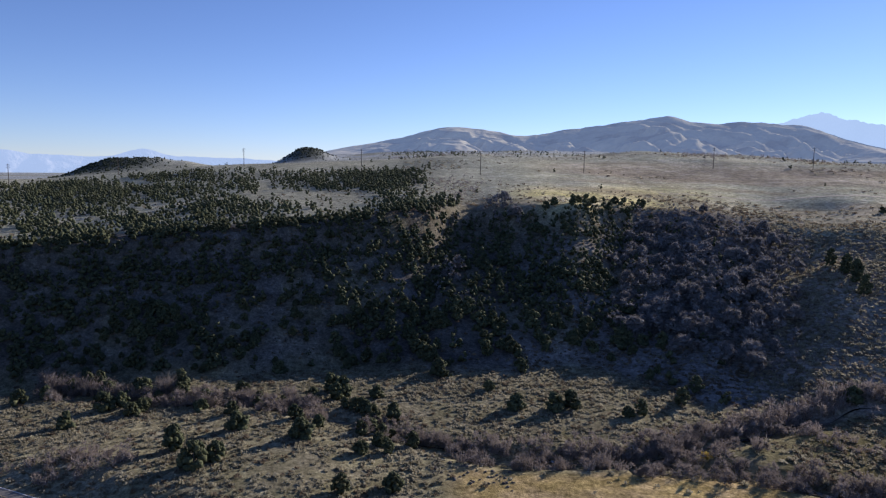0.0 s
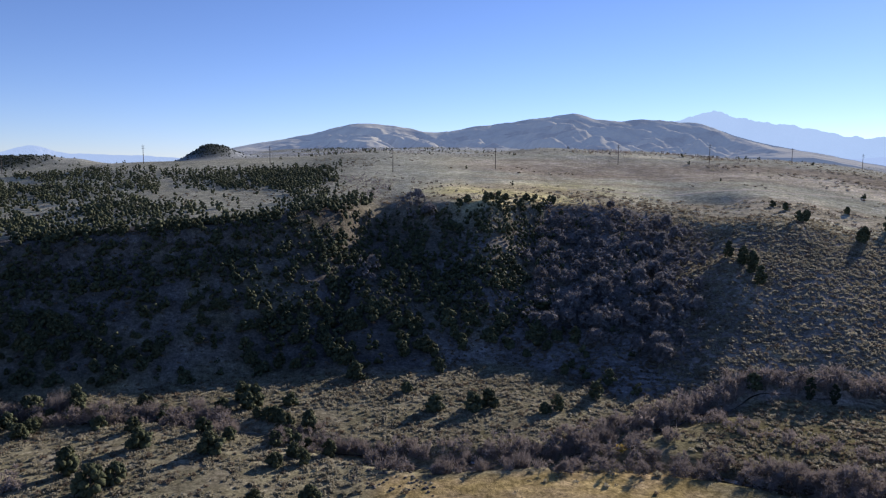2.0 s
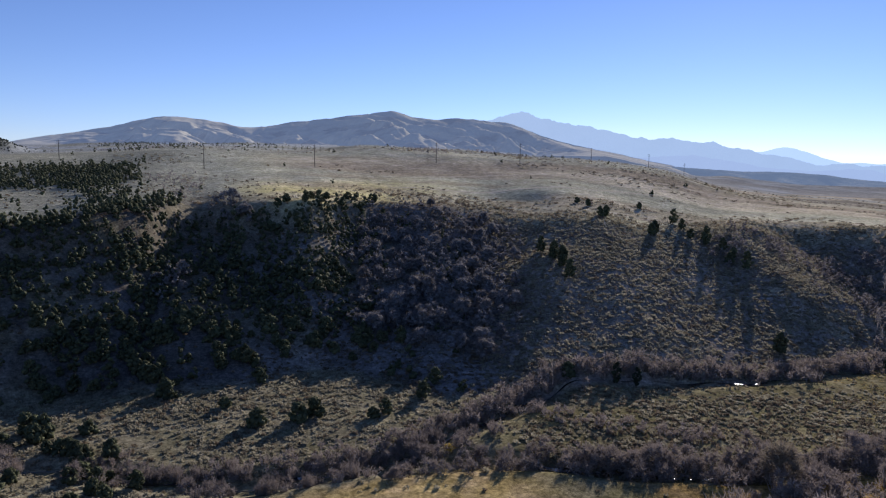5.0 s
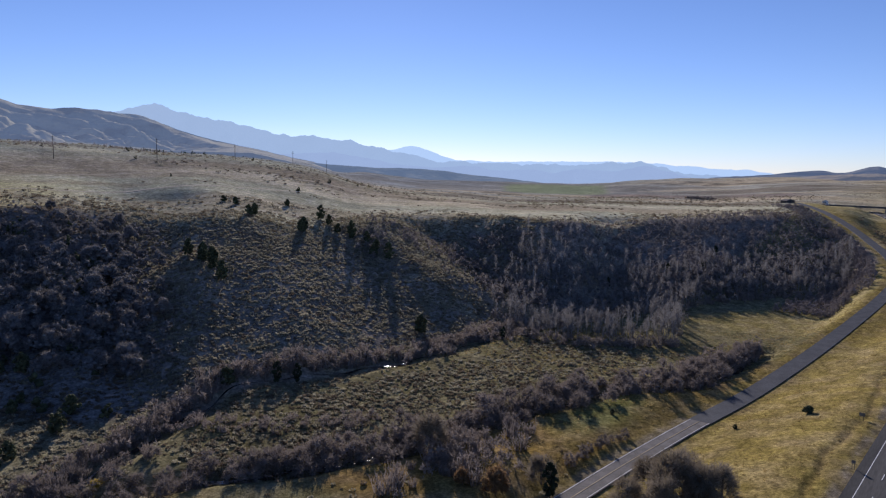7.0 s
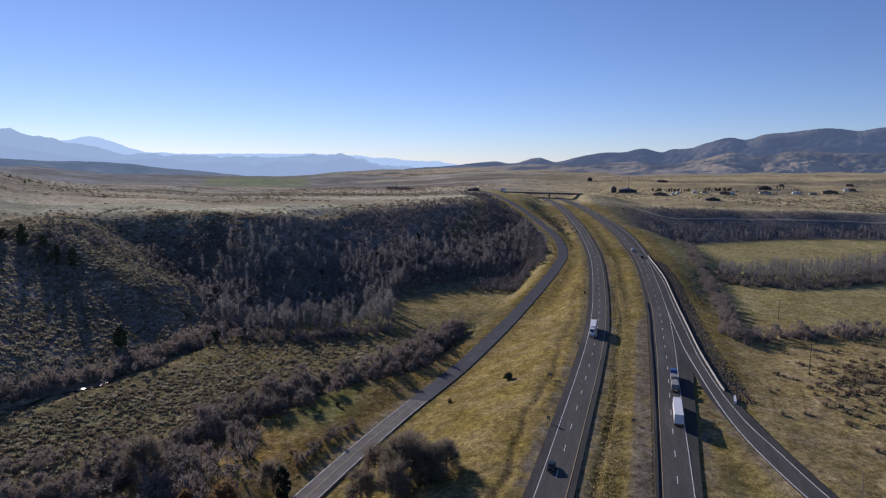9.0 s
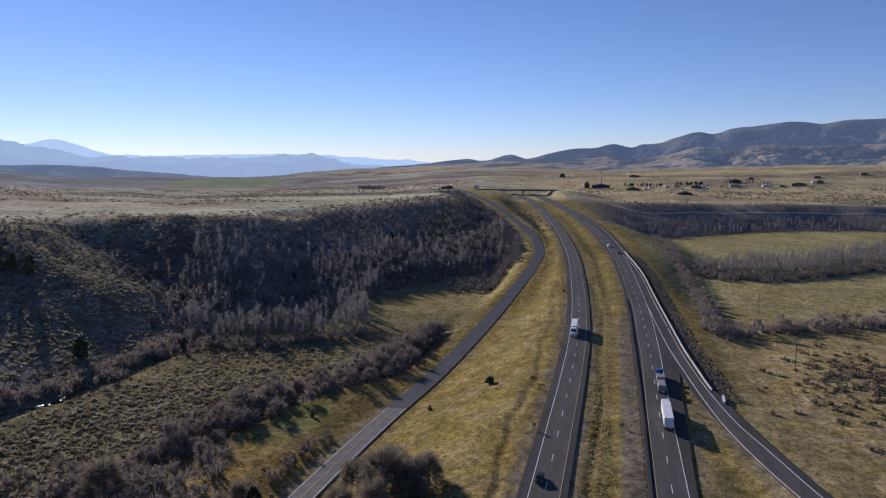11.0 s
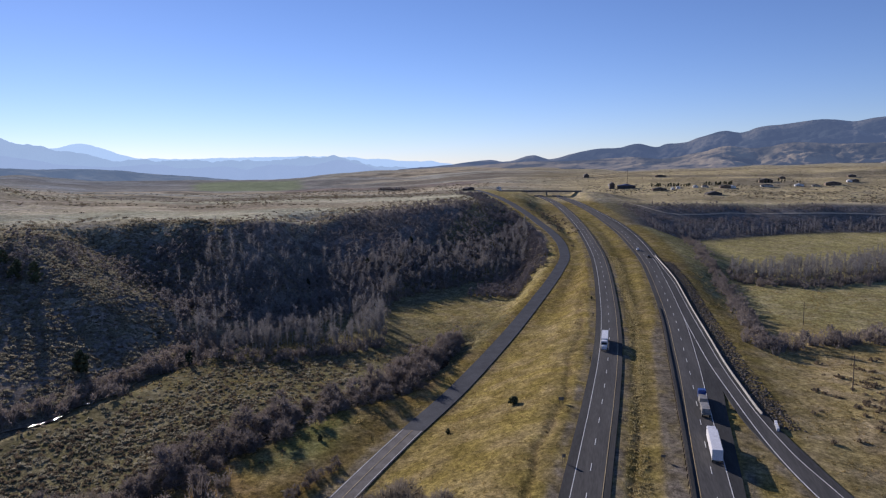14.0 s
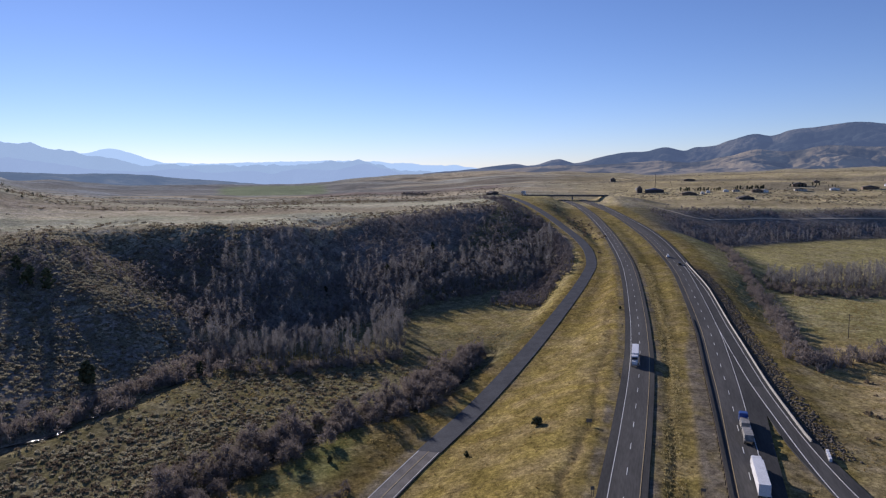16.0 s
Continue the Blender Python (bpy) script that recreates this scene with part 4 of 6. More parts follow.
# ---- plants: meshes
def ico(subdiv):
    bm = bmesh.new()
    bmesh.ops.create_icosphere(bm, subdivisions=subdiv, radius=1.0)
    v = np.array([tuple(q.co) for q in bm.verts])
    f = np.array([[q.index for q in p.verts] for p in bm.faces])
    bm.free()
    return v, f


ICO1, ICO2 = ico(1), ico(2)


def clumps(rng, spots, ball, squash=0.85, jitter=0.28):
    """Rough leafy clumps, one at each spot (x, y, z, radius)."""
    vs, fs, n = [], [], 0
    bv, bf = ball
    for x, y, z, r in spots:
        k = 1 + jitter * rng.standard_normal((len(bv), 1))
        v = bv * k * [r, r, r * squash] + [x, y, z]
        vs.append(v)
        fs.append(bf + n)
        n += len(v)
    return np.concatenate(vs), np.concatenate(fs)


def spikes(rng, spots, per, length, width):
    """Leaf sprays: thin triangles standing out of the clumps."""
    vs, fs = [], []
    for x, y, z, r in spots:
        d = rng.standard_normal((per, 3))
        d[:, 2] = np.abs(d[:, 2]) * 0.8 + 0.1
        d /= np.linalg.norm(d, axis=1)[:, None]
        side = np.cross(d, rng.standard_normal((per, 3)))
        side /= np.linalg.norm(side, axis=1)[:, None] + 1e-6
        base = np.array([x, y, z]) + d * r * 0.7
        tip = base + d * length * rng.uniform(0.6, 1.3, (per, 1)) + rng.standard_normal((per, 3)) * 0.06
        for b0, t0, s0 in zip(base, tip, side):
            n = len(vs)
            vs += [b0 - s0 * width, b0 + s0 * width, t0]
            fs.append((n, n + 1, n + 2))
    return np.array(vs), np.array(fs)


def cat(*chunks):
    vs, fs, n = [], [], 0
    for v, f in chunks:
        vs.append(np.asarray(v, float))
        fs.append(np.asarray(f) + n)
        n += len(v)
    return np.concatenate(vs), np.concatenate(fs)


def juniper_crown(rng, h, rad, n_clump, ball, per, spire=0.5):
    spots = []
    lean = rng.uniform(-0.12, 0.12, 2)
    for k in range(n_clump):
        u = (k + rng.random()) / n_clump
        shape = math.sin(math.pi * min(1, 0.18 + 0.82 * u) ** (0.75 + spire * 0.4)) ** 0.7 + 0.1
        an, q = rng.random() * 6.283, math.sqrt(rng.random()) * rad * shape * 0.82
        z = h * (0.12 + 0.84 * u)
        spots.append((math.cos(an) * q + lean[0] * z, math.sin(an) * q + lean[1] * z, z, rad * rng.uniform(0.28, 0.46) * (1.1 - 0.4 * u) * (30 / (n_clump + 12)) ** 0.33))
    return cat(clumps(rng, spots, ball, 0.95), spikes(rng, spots, per, 0.55, 0.14))


def stem_mesh(rng, h, r, limbs):
    chunks = [tube([(0, 0, -0.4), (0.05, 0.02, h * 0.4), (0.1, -0.08, h)], [r, r * 0.75, r * 0.2], 6)]
    for _ in range(limbs):
        an, z = rng.random() * 6.283, h * rng.uniform(0.2, 0.7)
        le = h * rng.uniform(0.25, 0.45)
        chunks.append(tube([(0, 0, z), (math.cos(an) * le * 0.5, math.sin(an) * le * 0.5, z + le * 0.35), (math.cos(an) * le, math.sin(an) * le, z + le * 0.8)], [r * 0.45, r * 0.3, r * 0.08], 4))
    return join(chunks)


def blades(base, tip, side, w0):
    """Flat tapering twigs from base to tip."""
    n = len(base)
    v = np.stack([base - side * w0, base + side * w0, tip], 1).reshape(-1, 3)
    return v, np.arange(3 * n).reshape(-1, 3)


def unit(v):
    return v / (np.linalg.norm(v, axis=1)[:, None] + 1e-9)


def twig_cloud(rng, base, way, length, width, children, spread):
    """Stems with side twigs: two generations."""
    tip = base + way * length[:, None]
    side = unit(np.cross(way, rng.standard_normal(way.shape)))
    out = [blades(base, tip, side, width)]
    for _ in range(children):
        u = rng.uniform(0.3, 1.0, (len(base), 1))
        b2 = base + way * length[:, None] * u
        w2 = unit(way + spread * rng.standard_normal(way.shape) + [0, 0, 0.15])
        l2 = length * rng.uniform(0.2, 0.42, len(base))
        out.append(blades(b2, b2 + w2 * l2[:, None], unit(np.cross(w2, rng.standard_normal(w2.shape))), width * 0.6))
    return cat(*out)


def willow_mesh(rng, h, rad, stems, width=0.05):
    an, q = rng.random(stems) * 6.283, np.sqrt(rng.random(stems)) * rad * 0.55
    base = np.stack([np.cos(an) * q, np.sin(an) * q, np.full(stems, -0.2)], 1)
    way = unit(np.stack([np.cos(an) * q * 0.75, np.sin(an) * q * 0.75, np.full(stems, rad * 1.1)], 1) + 0.16 * rng.standard_normal((stems, 3)) * rad)
    way[:, 2] = np.abs(way[:, 2]) + 0.2
    return twig_cloud(rng, base, unit(way), h * rng.uniform(0.6, 1.08, stems), width, 3, 0.42)


def dome_mesh(rng, h, rad, lumps, per, width=0.09, low=0.3, core=0.5, reach=1.0):
    """A bare broad crown: lumps of fine twigs round the upper limbs, with a soft domed outline."""
    d = unit(rng.standard_normal((lumps, 3)) * [1, 1, 0.8] + [0, 0, 0.35])
    d[:, 2] = np.abs(d[:, 2])
    at = d * [rad * 0.66, rad * 0.66, h * (0.92 - low)] * rng.uniform(0.7, 1.0, (lumps, 1)) + [0, 0, h * low]
    size = rad * rng.uniform(0.34, 0.5, lumps)
    spots = [(*p, q * core) for p, q in zip(at, size)]
    base = np.repeat(at, per, 0)
    way = unit(rng.standard_normal((lumps * per, 3)) + np.repeat(d, per, 0) * 0.9 + [0, 0, 0.3])
    base = base + way * np.repeat(size, per)[:, None] * 0.3
    twigs = twig_cloud(rng, base, way, np.repeat(size, per) * reach * rng.uniform(0.6, 1.1, lumps * per), width, 1, 0.6)
    return cat(clumps(rng, spots, ICO1, 0.85, 0.3), twigs) if core else twigs


def aspen_mesh(rng, h, rad, twigs, width=0.045):
    z = h * rng.uniform(0.38, 0.97, twigs)
    an = rng.random(twigs) * 6.283
    reach = rad * np.sqrt(np.clip(1.25 - np.abs(z / h - 0.6) * 2.2, 0.12, 1))
    base = np.stack([0.1 * np.cos(an), 0.1 * np.sin(an), z - 0.8], 1)
    way = unit(np.stack([np.cos(an) * 0.62, np.sin(an) * 0.62, np.full(twigs, 0.8)], 1) + 0.2 * rng.standard_normal((twigs, 3)))
    return twig_cloud(rng, base, way, reach * rng.uniform(0.7, 1.25, twigs), width, 4, 0.5)


def tri_mesh(name, vf, material, smooth=False):
    v, f = vf
    me = bpy.data.meshes.new(name)
    me.vertices.add(len(v))
    me.vertices.foreach_set("co", np.asarray(v, float).ravel())
    me.loops.add(f.size)
    me.loops.foreach_set("vertex_index", np.asarray(f, np.int32).ravel())
    me.polygons.add(len(f))
    me.polygons.foreach_set("loop_start", np.arange(0, f.size, 3, dtype=np.int32))
    if smooth:
        me.polygons.foreach_set("use_smooth", np.ones(len(f), bool))
    me.materials.append(material)
    me.update(calc_edges=True)
    return me


def scatter(name, label, category, kinds, xs, ys, sizes, material, seed, sink=0.1, flat=1.0):
    """Many plants as one mesh that nobody could count."""
    rng = np.random.default_rng(seed)
    zs = height(xs, ys)
    turn, pick = rng.random(len(xs)) * 6.283, rng.integers(0, len(kinds), len(xs))
    vs, fs, n = [], [], 0
    for k, (kv, kf) in enumerate(kinds):
        idx = np.flatnonzero(pick == k)
        if not len(idx):
            continue
        c, s = np.cos(turn[idx]), np.sin(turn[idx])
        sz = sizes[idx][:, None]
        v = np.empty((len(idx), len(kv), 3))
        v[:, :, 0] = (kv[:, 0] * c[:, None] - kv[:, 1] * s[:, None]) * sz + xs[idx][:, None]
        v[:, :, 1] = (kv[:, 0] * s[:, None] + kv[:, 1] * c[:, None]) * sz + ys[idx][:, None]
        v[:, :, 2] = kv[:, 2] * sz * flat + zs[idx][:, None] - sink
        f = kf[None] + (np.arange(len(idx)) * len(kv))[:, None, None] + n
        vs.append(v.reshape(-1, 3))
        fs.append(f.reshape(-1, 3))
        n += len(idx) * len(kv)
    if vs:
        tagged(new(name, tri_mesh(name, (np.concatenate(vs), np.concatenate(fs)), material)), label, category, kind="stuff")


RNG = np.random.default_rng(4)
JUN = [(tri_mesh("crown", juniper_crown(RNG, h, rd, 44, ICO1, 10, sp), JUNIPER), mesh_from("trunk", *stem_mesh(RNG, h * 0.7, 0.22, 4), BARK)) for h, rd, sp in ((5.6, 2.9, 0.3), (6.6, 2.7, 0.7), (4.8, 2.8, 0.2), (5.4, 2.2, 0.6), (3.8, 2.4, 0.3), (6.2, 3.3, 0.2))]
TALL = [(tri_mesh("crown", juniper_crown(RNG, h, rd, 54, ICO1, 14, 0.7), JUNIPER), mesh_from("trunk", *stem_mesh(RNG, h * 0.75, 0.28, 4), BARK)) for h, rd in ((9.5, 3.4), (11.0, 3.3), (8.0, 3.4))]
FIRS = [(tri_mesh("crown", juniper_crown(RNG, h, rd, 46, ICO1, 10, 1.6), FIR), mesh_from("trunk", *stem_mesh(RNG, h * 0.8, 0.25, 2), BARK)) for h, rd in ((10.5, 2.4), (8.5, 2.0))]
WIL = [(tri_mesh("twig_crown", willow_mesh(RNG, h, rd, 190, 0.075), WILLOW), mesh_from("stem", *stem_mesh(RNG, h * 0.45, 0.1, 5), BARK)) for h, rd in ((3.6, 2.4), (4.4, 2.8), (3.0, 2.2), (5.2, 2.6))]
DOM = [(tri_mesh("twig_crown", dome_mesh(RNG, h, rd, 34, 30, 0.05, 0.3, 0.5, 0.72), BOWL_TWIG), mesh_from("trunk", *stem_mesh(RNG, h * 0.75, 0.2, 7), BARK)) for h, rd in ((6.5, 3.6), (7.5, 4.0), (5.5, 3.2), (8.0, 3.6))]
ASP = [(tri_mesh("twig_crown", aspen_mesh(RNG, h, rd, 130, 0.07), ASPEN_TWIG), mesh_from("trunk", *stem_mesh(RNG, h * 0.93, 0.17, 5), PALE_BARK)) for h, rd in ((13, 2.4), (11, 2.2), (15, 2.5), (9.5, 2.0))]
LIGHT_J = [juniper_crown(RNG, h, rd, 6, ICO1, 4, sp) for h, rd, sp in ((5.2, 2.7, 0.2), (6.0, 2.6, 0.6), (4.4, 2.6, 0.2), (5.0, 2.1, 0.5))]
CHEAP_J = [juniper_crown(RNG, h, rd, 4, ICO1, 3, 0.3) for h, rd in ((5.2, 2.6), (6.0, 2.5), (4.4, 2.5))]
TINY_J = [clumps(RNG, [(0, 0, 1.4, 2.0), (0.9, 0.5, 2.6, 1.4)], ICO1), clumps(RNG, [(0, 0, 1.2, 1.8), (-0.8, 0.7, 1.8, 1.5)], ICO1)]
WIL_D = [(tri_mesh("twig_crown", dome_mesh(RNG, h, rd, 18, 26, 0.06, 0.18, 0.25), WILLOW), mesh_from("stem", *stem_mesh(RNG, h * 0.45, 0.1, 5), BARK)) for h, rd in ((4.2, 2.9), (5.0, 3.2), (3.6, 2.6))]
LIGHT_D = [dome_mesh(RNG, h, rd, 8, 7, 0.13, 0.3, 0.46, 0.75) for h, rd in ((6.5, 3.6), (5.5, 3.2), (4.5, 3.0))]
LIGHT_B = [dome_mesh(RNG, h, rd, 5, 13, 0.17, 0.2, 0) for h, rd in ((5.5, 3.4), (4.6, 3.0), (6.2, 3.2))]
LIGHT_W = [willow_mesh(RNG, h, rd, 40, 0.16) for h, rd in ((3.2, 2.4), (4.0, 2.8), (2.6, 2.2))]
LIGHT_A = [cat(aspen_mesh(RNG, h, rd, 36, 0.12), blades(np.array([[0, 0, -0.4]]), np.array([[0.2, 0.1, h * 0.95]]), np.array([[1.0, 0, 0]]), 0.2), blades(np.array([[0, 0, -0.4]]), np.array([[0.2, 0.1, h * 0.95]]), np.array([[0, 1.0, 0]]), 0.2)) for h, rd in ((12, 2.3), (10, 2.0), (14, 2.4))]


def bush_kind(rng, h, rad, n=15):
    """A low rounded bush of upright sprays."""
    an, q = rng.random(n) * 6.283, np.sqrt(rng.random(n)) * rad * 0.7
    base = np.stack([np.cos(an) * q, np.sin(an) * q, np.full(n, -0.05)], 1)
    way = unit(np.stack([np.cos(an) * q * 0.8, np.sin(an) * q * 0.8, np.full(n, rad * 0.8)], 1) + 0.25 * rad * rng.standard_normal((n, 3)))
    way[:, 2] = np.abs(way[:, 2])
    reach = h * rng.uniform(0.7, 1.1, (n, 1)) * (1.15 - 0.4 * (q / rad)[:, None])
    v, f = blades(base + way * reach, base, unit(np.cross(way, rng.standard_normal((n, 3)))), rad * 0.34)
    return v, f


BUSH = [bush_kind(RNG, h, rd) for h, rd in ((0.9, 0.85), (0.75, 0.75), (1.1, 0.95), (0.65, 0.9))]


def tuft_kind(rng, n=9):
    an = rng.random(n) * 6.283
    base = np.stack([0.12 * np.cos(an), 0.12 * np.sin(an), np.full(n, -0.05)], 1)
    way = unit(np.stack([np.cos(an) * 0.6, np.sin(an) * 0.6, np.full(n, 0.9)], 1) + 0.2 * rng.standard_normal((n, 3)))
    return blades(base, base + way * rng.uniform(0.35, 0.7, (n, 1)), unit(np.cross(way, rng.standard_normal((n, 3)))), 0.09)


TUFTS = [tuft_kind(RNG) for _ in range(3)]


def plant(name, label, category, kind, x, y, size, turn, group):
    """One tree or shrub with its parts, standing on the ground."""
    root = thing(name, label, category, Matrix.Translation((x, y, zat(x, y) - 0.1)) @ Matrix.Rotation(turn, 4, "Z") @ Matrix.Diagonal((size, size, size, 1)), group)
    crown, stem = kind
    part(crown.name.split(".")[0], crown, root)
    part(stem.name.split(".")[0], stem, root)
    return root


def spread(seed, az0, az1, r0, r1, per_area):
    """Random plan points between two azimuths and two distances; per_area: square metres for one."""
    rng = np.random.default_rng(seed)
    n = int(math.radians(az1 - az0) * (r1 * r1 - r0 * r0) / 2 / per_area)
    a, r = np.radians(rng.uniform(az0, az1, n)), np.sqrt(rng.uniform(r0 * r0, r1 * r1, n))
    return r * np.sin(a), r * np.cos(a), np.degrees(a), r, rng


# ---- junipers: on the west hillside, the promontory, the spur and the valley floor
def grow_junipers():
    xs, ys, sz = [], [], []
    x, y, az, r, rng = spread(11, -40, 26, 262, 840, 11)
    foot, rim = FOOT(az), RIM(az)
    s = (r - foot) / (rim - foot)
    patch = fbm(x, y, 70, 3, 61)
    stripe = fbm(az * 14 + r * 0.25, r * 0.05, 45, 3, 63)
    west = 1 - step(az, 1, 4)
    dens = west * step(s, -0.05, 0.12) * (0.62 + 0.2 * step(s, 0.45, 0.8)) * (0.9 + 0.6 * patch)
    top = 0.40 * (1 - step(az, -3, 1)) * (1.0 + 1.3 * patch - 0.9 * np.exp(-((stripe / 0.1) ** 2))) * (1 - step(r, 720, 830) * step(az, -22, -12))
    top = np.maximum(top, 0.42 * step(az, -8, -5) * (1 - step(az, 1, 3.2)) * (1 - step(s, 1.3, 1.6)))
    dens = np.where(s > 1.0, top, dens)
    dens = np.maximum(dens, (1 - step(az, -2, 2)) * (0.9 + 0.25 * patch) * step(s, 0.5, 0.7) * (1 - step(s, 1.1, 1.3)))
    mid = step(az, 3, 6) * (1 - step(az, 15, 19))
    dens = np.maximum(dens, mid * (0.42 + 0.25 * patch) * step(s, 0.0, 0.2) * (1 - step(s, 1.0, 1.06)))
    dens = np.maximum(dens, step(az, 1, 2) * (1 - step(az, 4, 6)) * 0.22 * step(s, 0.0, 0.2) * (1 - step(s, 0.85, 1.0)))
    dens = np.maximum(dens, step(az, -1, 1) * (1 - step(az, 7, 10)) * (0.42 + 0.3 * patch) * step(s, 0.05, 0.25) * (1 - step(s, 0.8, 0.95)))
    dens = np.maximum(dens, step(az, 14, 17) * (1 - step(az, 24, 26)) * 0.06 * (s > 0) * (s < 0.9))
    keep = rng.random(len(x)) < dens
    x, y, az, r = x[keep], y[keep], az[keep], r[keep]
    size = rng.uniform(0.45, 1.1, len(x)) * (1 + 0.2 * step(az, -6, 4))
    near = np.flatnonzero((r < 335) & (az > -30) & (az < 20))[:230]
    rest = np.setdiff1d(np.arange(len(x)), near)
    for k in near:
        plant("juniper_tree", "dense dark green juniper on the shaded hillside", "tree", JUN[int(rng.integers(len(JUN)))], x[k], y[k], size[k], rng.random() * 6.28, "junipers on the hillside")
    back = rest[r[rest] > 400]
    rest = rest[r[rest] <= 400]
    scatter("juniper_woodland", "dark green juniper woodland covering the hillside", "woodland", LIGHT_J, x[rest], y[rest], size[rest], JUNIPER, 12)
    scatter("juniper_woodland", "dark green juniper woodland on the upland behind the rim", "woodland", CHEAP_J, x[back], y[back], size[back], JUNIPER, 17)
    rng = np.random.default_rng(77)
    spots = [(-118, 219), (-124, 256), (-110, 243), (-100, 242), (-99, 273), (-62, 182), (-59, 186), (-60, 214), (-39, 205), (-19, 199), (-11, 202), (-14, 206), (-31, 256), (-19, 256), (41, 286), (46, 240), (53, 243), (72, 233), (76, 236), (95, 245), (158, 242), (24, 264), (6, 280), (-8, 178), (-3, 211), (-74, 197), (-137, 262), (-37, 263), (33, 243), (106, 260), (-115, 241), (-103, 235), (-82, 250), (-22, 171)]
    for x, y in spots:
        plant("juniper_tree", "rounded olive green juniper among sagebrush on the valley floor", "tree", JUN[int(rng.integers(len(JUN)))], x + rng.normal(0, 0.8), y + rng.normal(0, 0.8), rng.uniform(0.85, 1.35), rng.random() * 6.28, "junipers on the valley floor")
    for _ in range(50):
        x = rng.uniform(-150, -10)
        y = float(CREEK_1(x)) + rng.normal(2, 9)
        plant("juniper_tree", "rounded olive green juniper beside the creek", "tree", JUN[int(rng.integers(len(JUN)))], x, y, rng.uniform(0.6, 1.1), rng.random() * 6.28, "junipers on the valley floor")
    spots = [(78, 453), (84, 458), (101, 461), (108, 470), (124, 469), (134, 492), (155, 496), (138, 469), (156, 477), (165, 464), (114, 474), (94, 447), (104, 450), (324, 468), (300, 418), (306, 421), (378, 473), (318, 382), (323, 388), (312, 378), (358, 410), (341, 381), (335, 367), (340, 358), (345, 362), (344, 347), (339, 333), (334, 331), (336, 319), (271, 237), (216, 362), (221, 355), (216, 348), (214, 336), (218, 341), (210, 322), (324, 484), (326, 447)]
    for x, y in spots:
        plant("juniper_tree", "dark juniper on the rim throwing a long shadow downhill", "tree", (TALL if x > 205 and y < 430 else JUN)[int(rng.integers(3))], x, y, rng.uniform(0.75, 1.1), rng.random() * 6.28, "junipers on the rim")
    x, y, az, r, rng = spread(13, -25, 46, 480, 1400, 22000)
    k = (r > RIM(az) + 20)
    scatter("upland_junipers", "scattered dark junipers on the dry upland", "woodland", LIGHT_J, x[k], y[k], rng.uniform(0.6, 1.0, k.sum()), JUNIPER, 14)


grow_junipers()


def wooded_knolls():
    rng = np.random.default_rng(15)
    a = np.r_[rng.normal(-9.9, 1.1, 300), rng.normal(-24.6, 2.0, 700)]
    r = np.r_[rng.normal(1430, 55, 300), rng.normal(1215, 60, 700)]
    x, y = r * np.sin(np.radians(a)), r * np.cos(np.radians(a))
    scatter("knoll_woodland", "dark juniper woodland covering two knolls", "woodland", TINY_J, x, y, rng.uniform(0.4, 0.75, len(a)), FIR, 16)


wooded_knolls()


def hill_scrub():
    """Small dark trees in patches on the nearer rises below the hills."""
    x, y, az, r, rng = spread(20, -4, 40, 1000, 2850, 420)
    k = rng.random(len(x)) < 0.55 * step(fbm(x, y, 240, 4, 28), 0.16, 0.34)
    scatter("hill_scrub", "dark juniper scrub patches on the pale rises", "woodland", CHEAP_J, x[k], y[k], rng.uniform(0.5, 1.2, k.sum()), JUNIPER, 21)


hill_scrub()


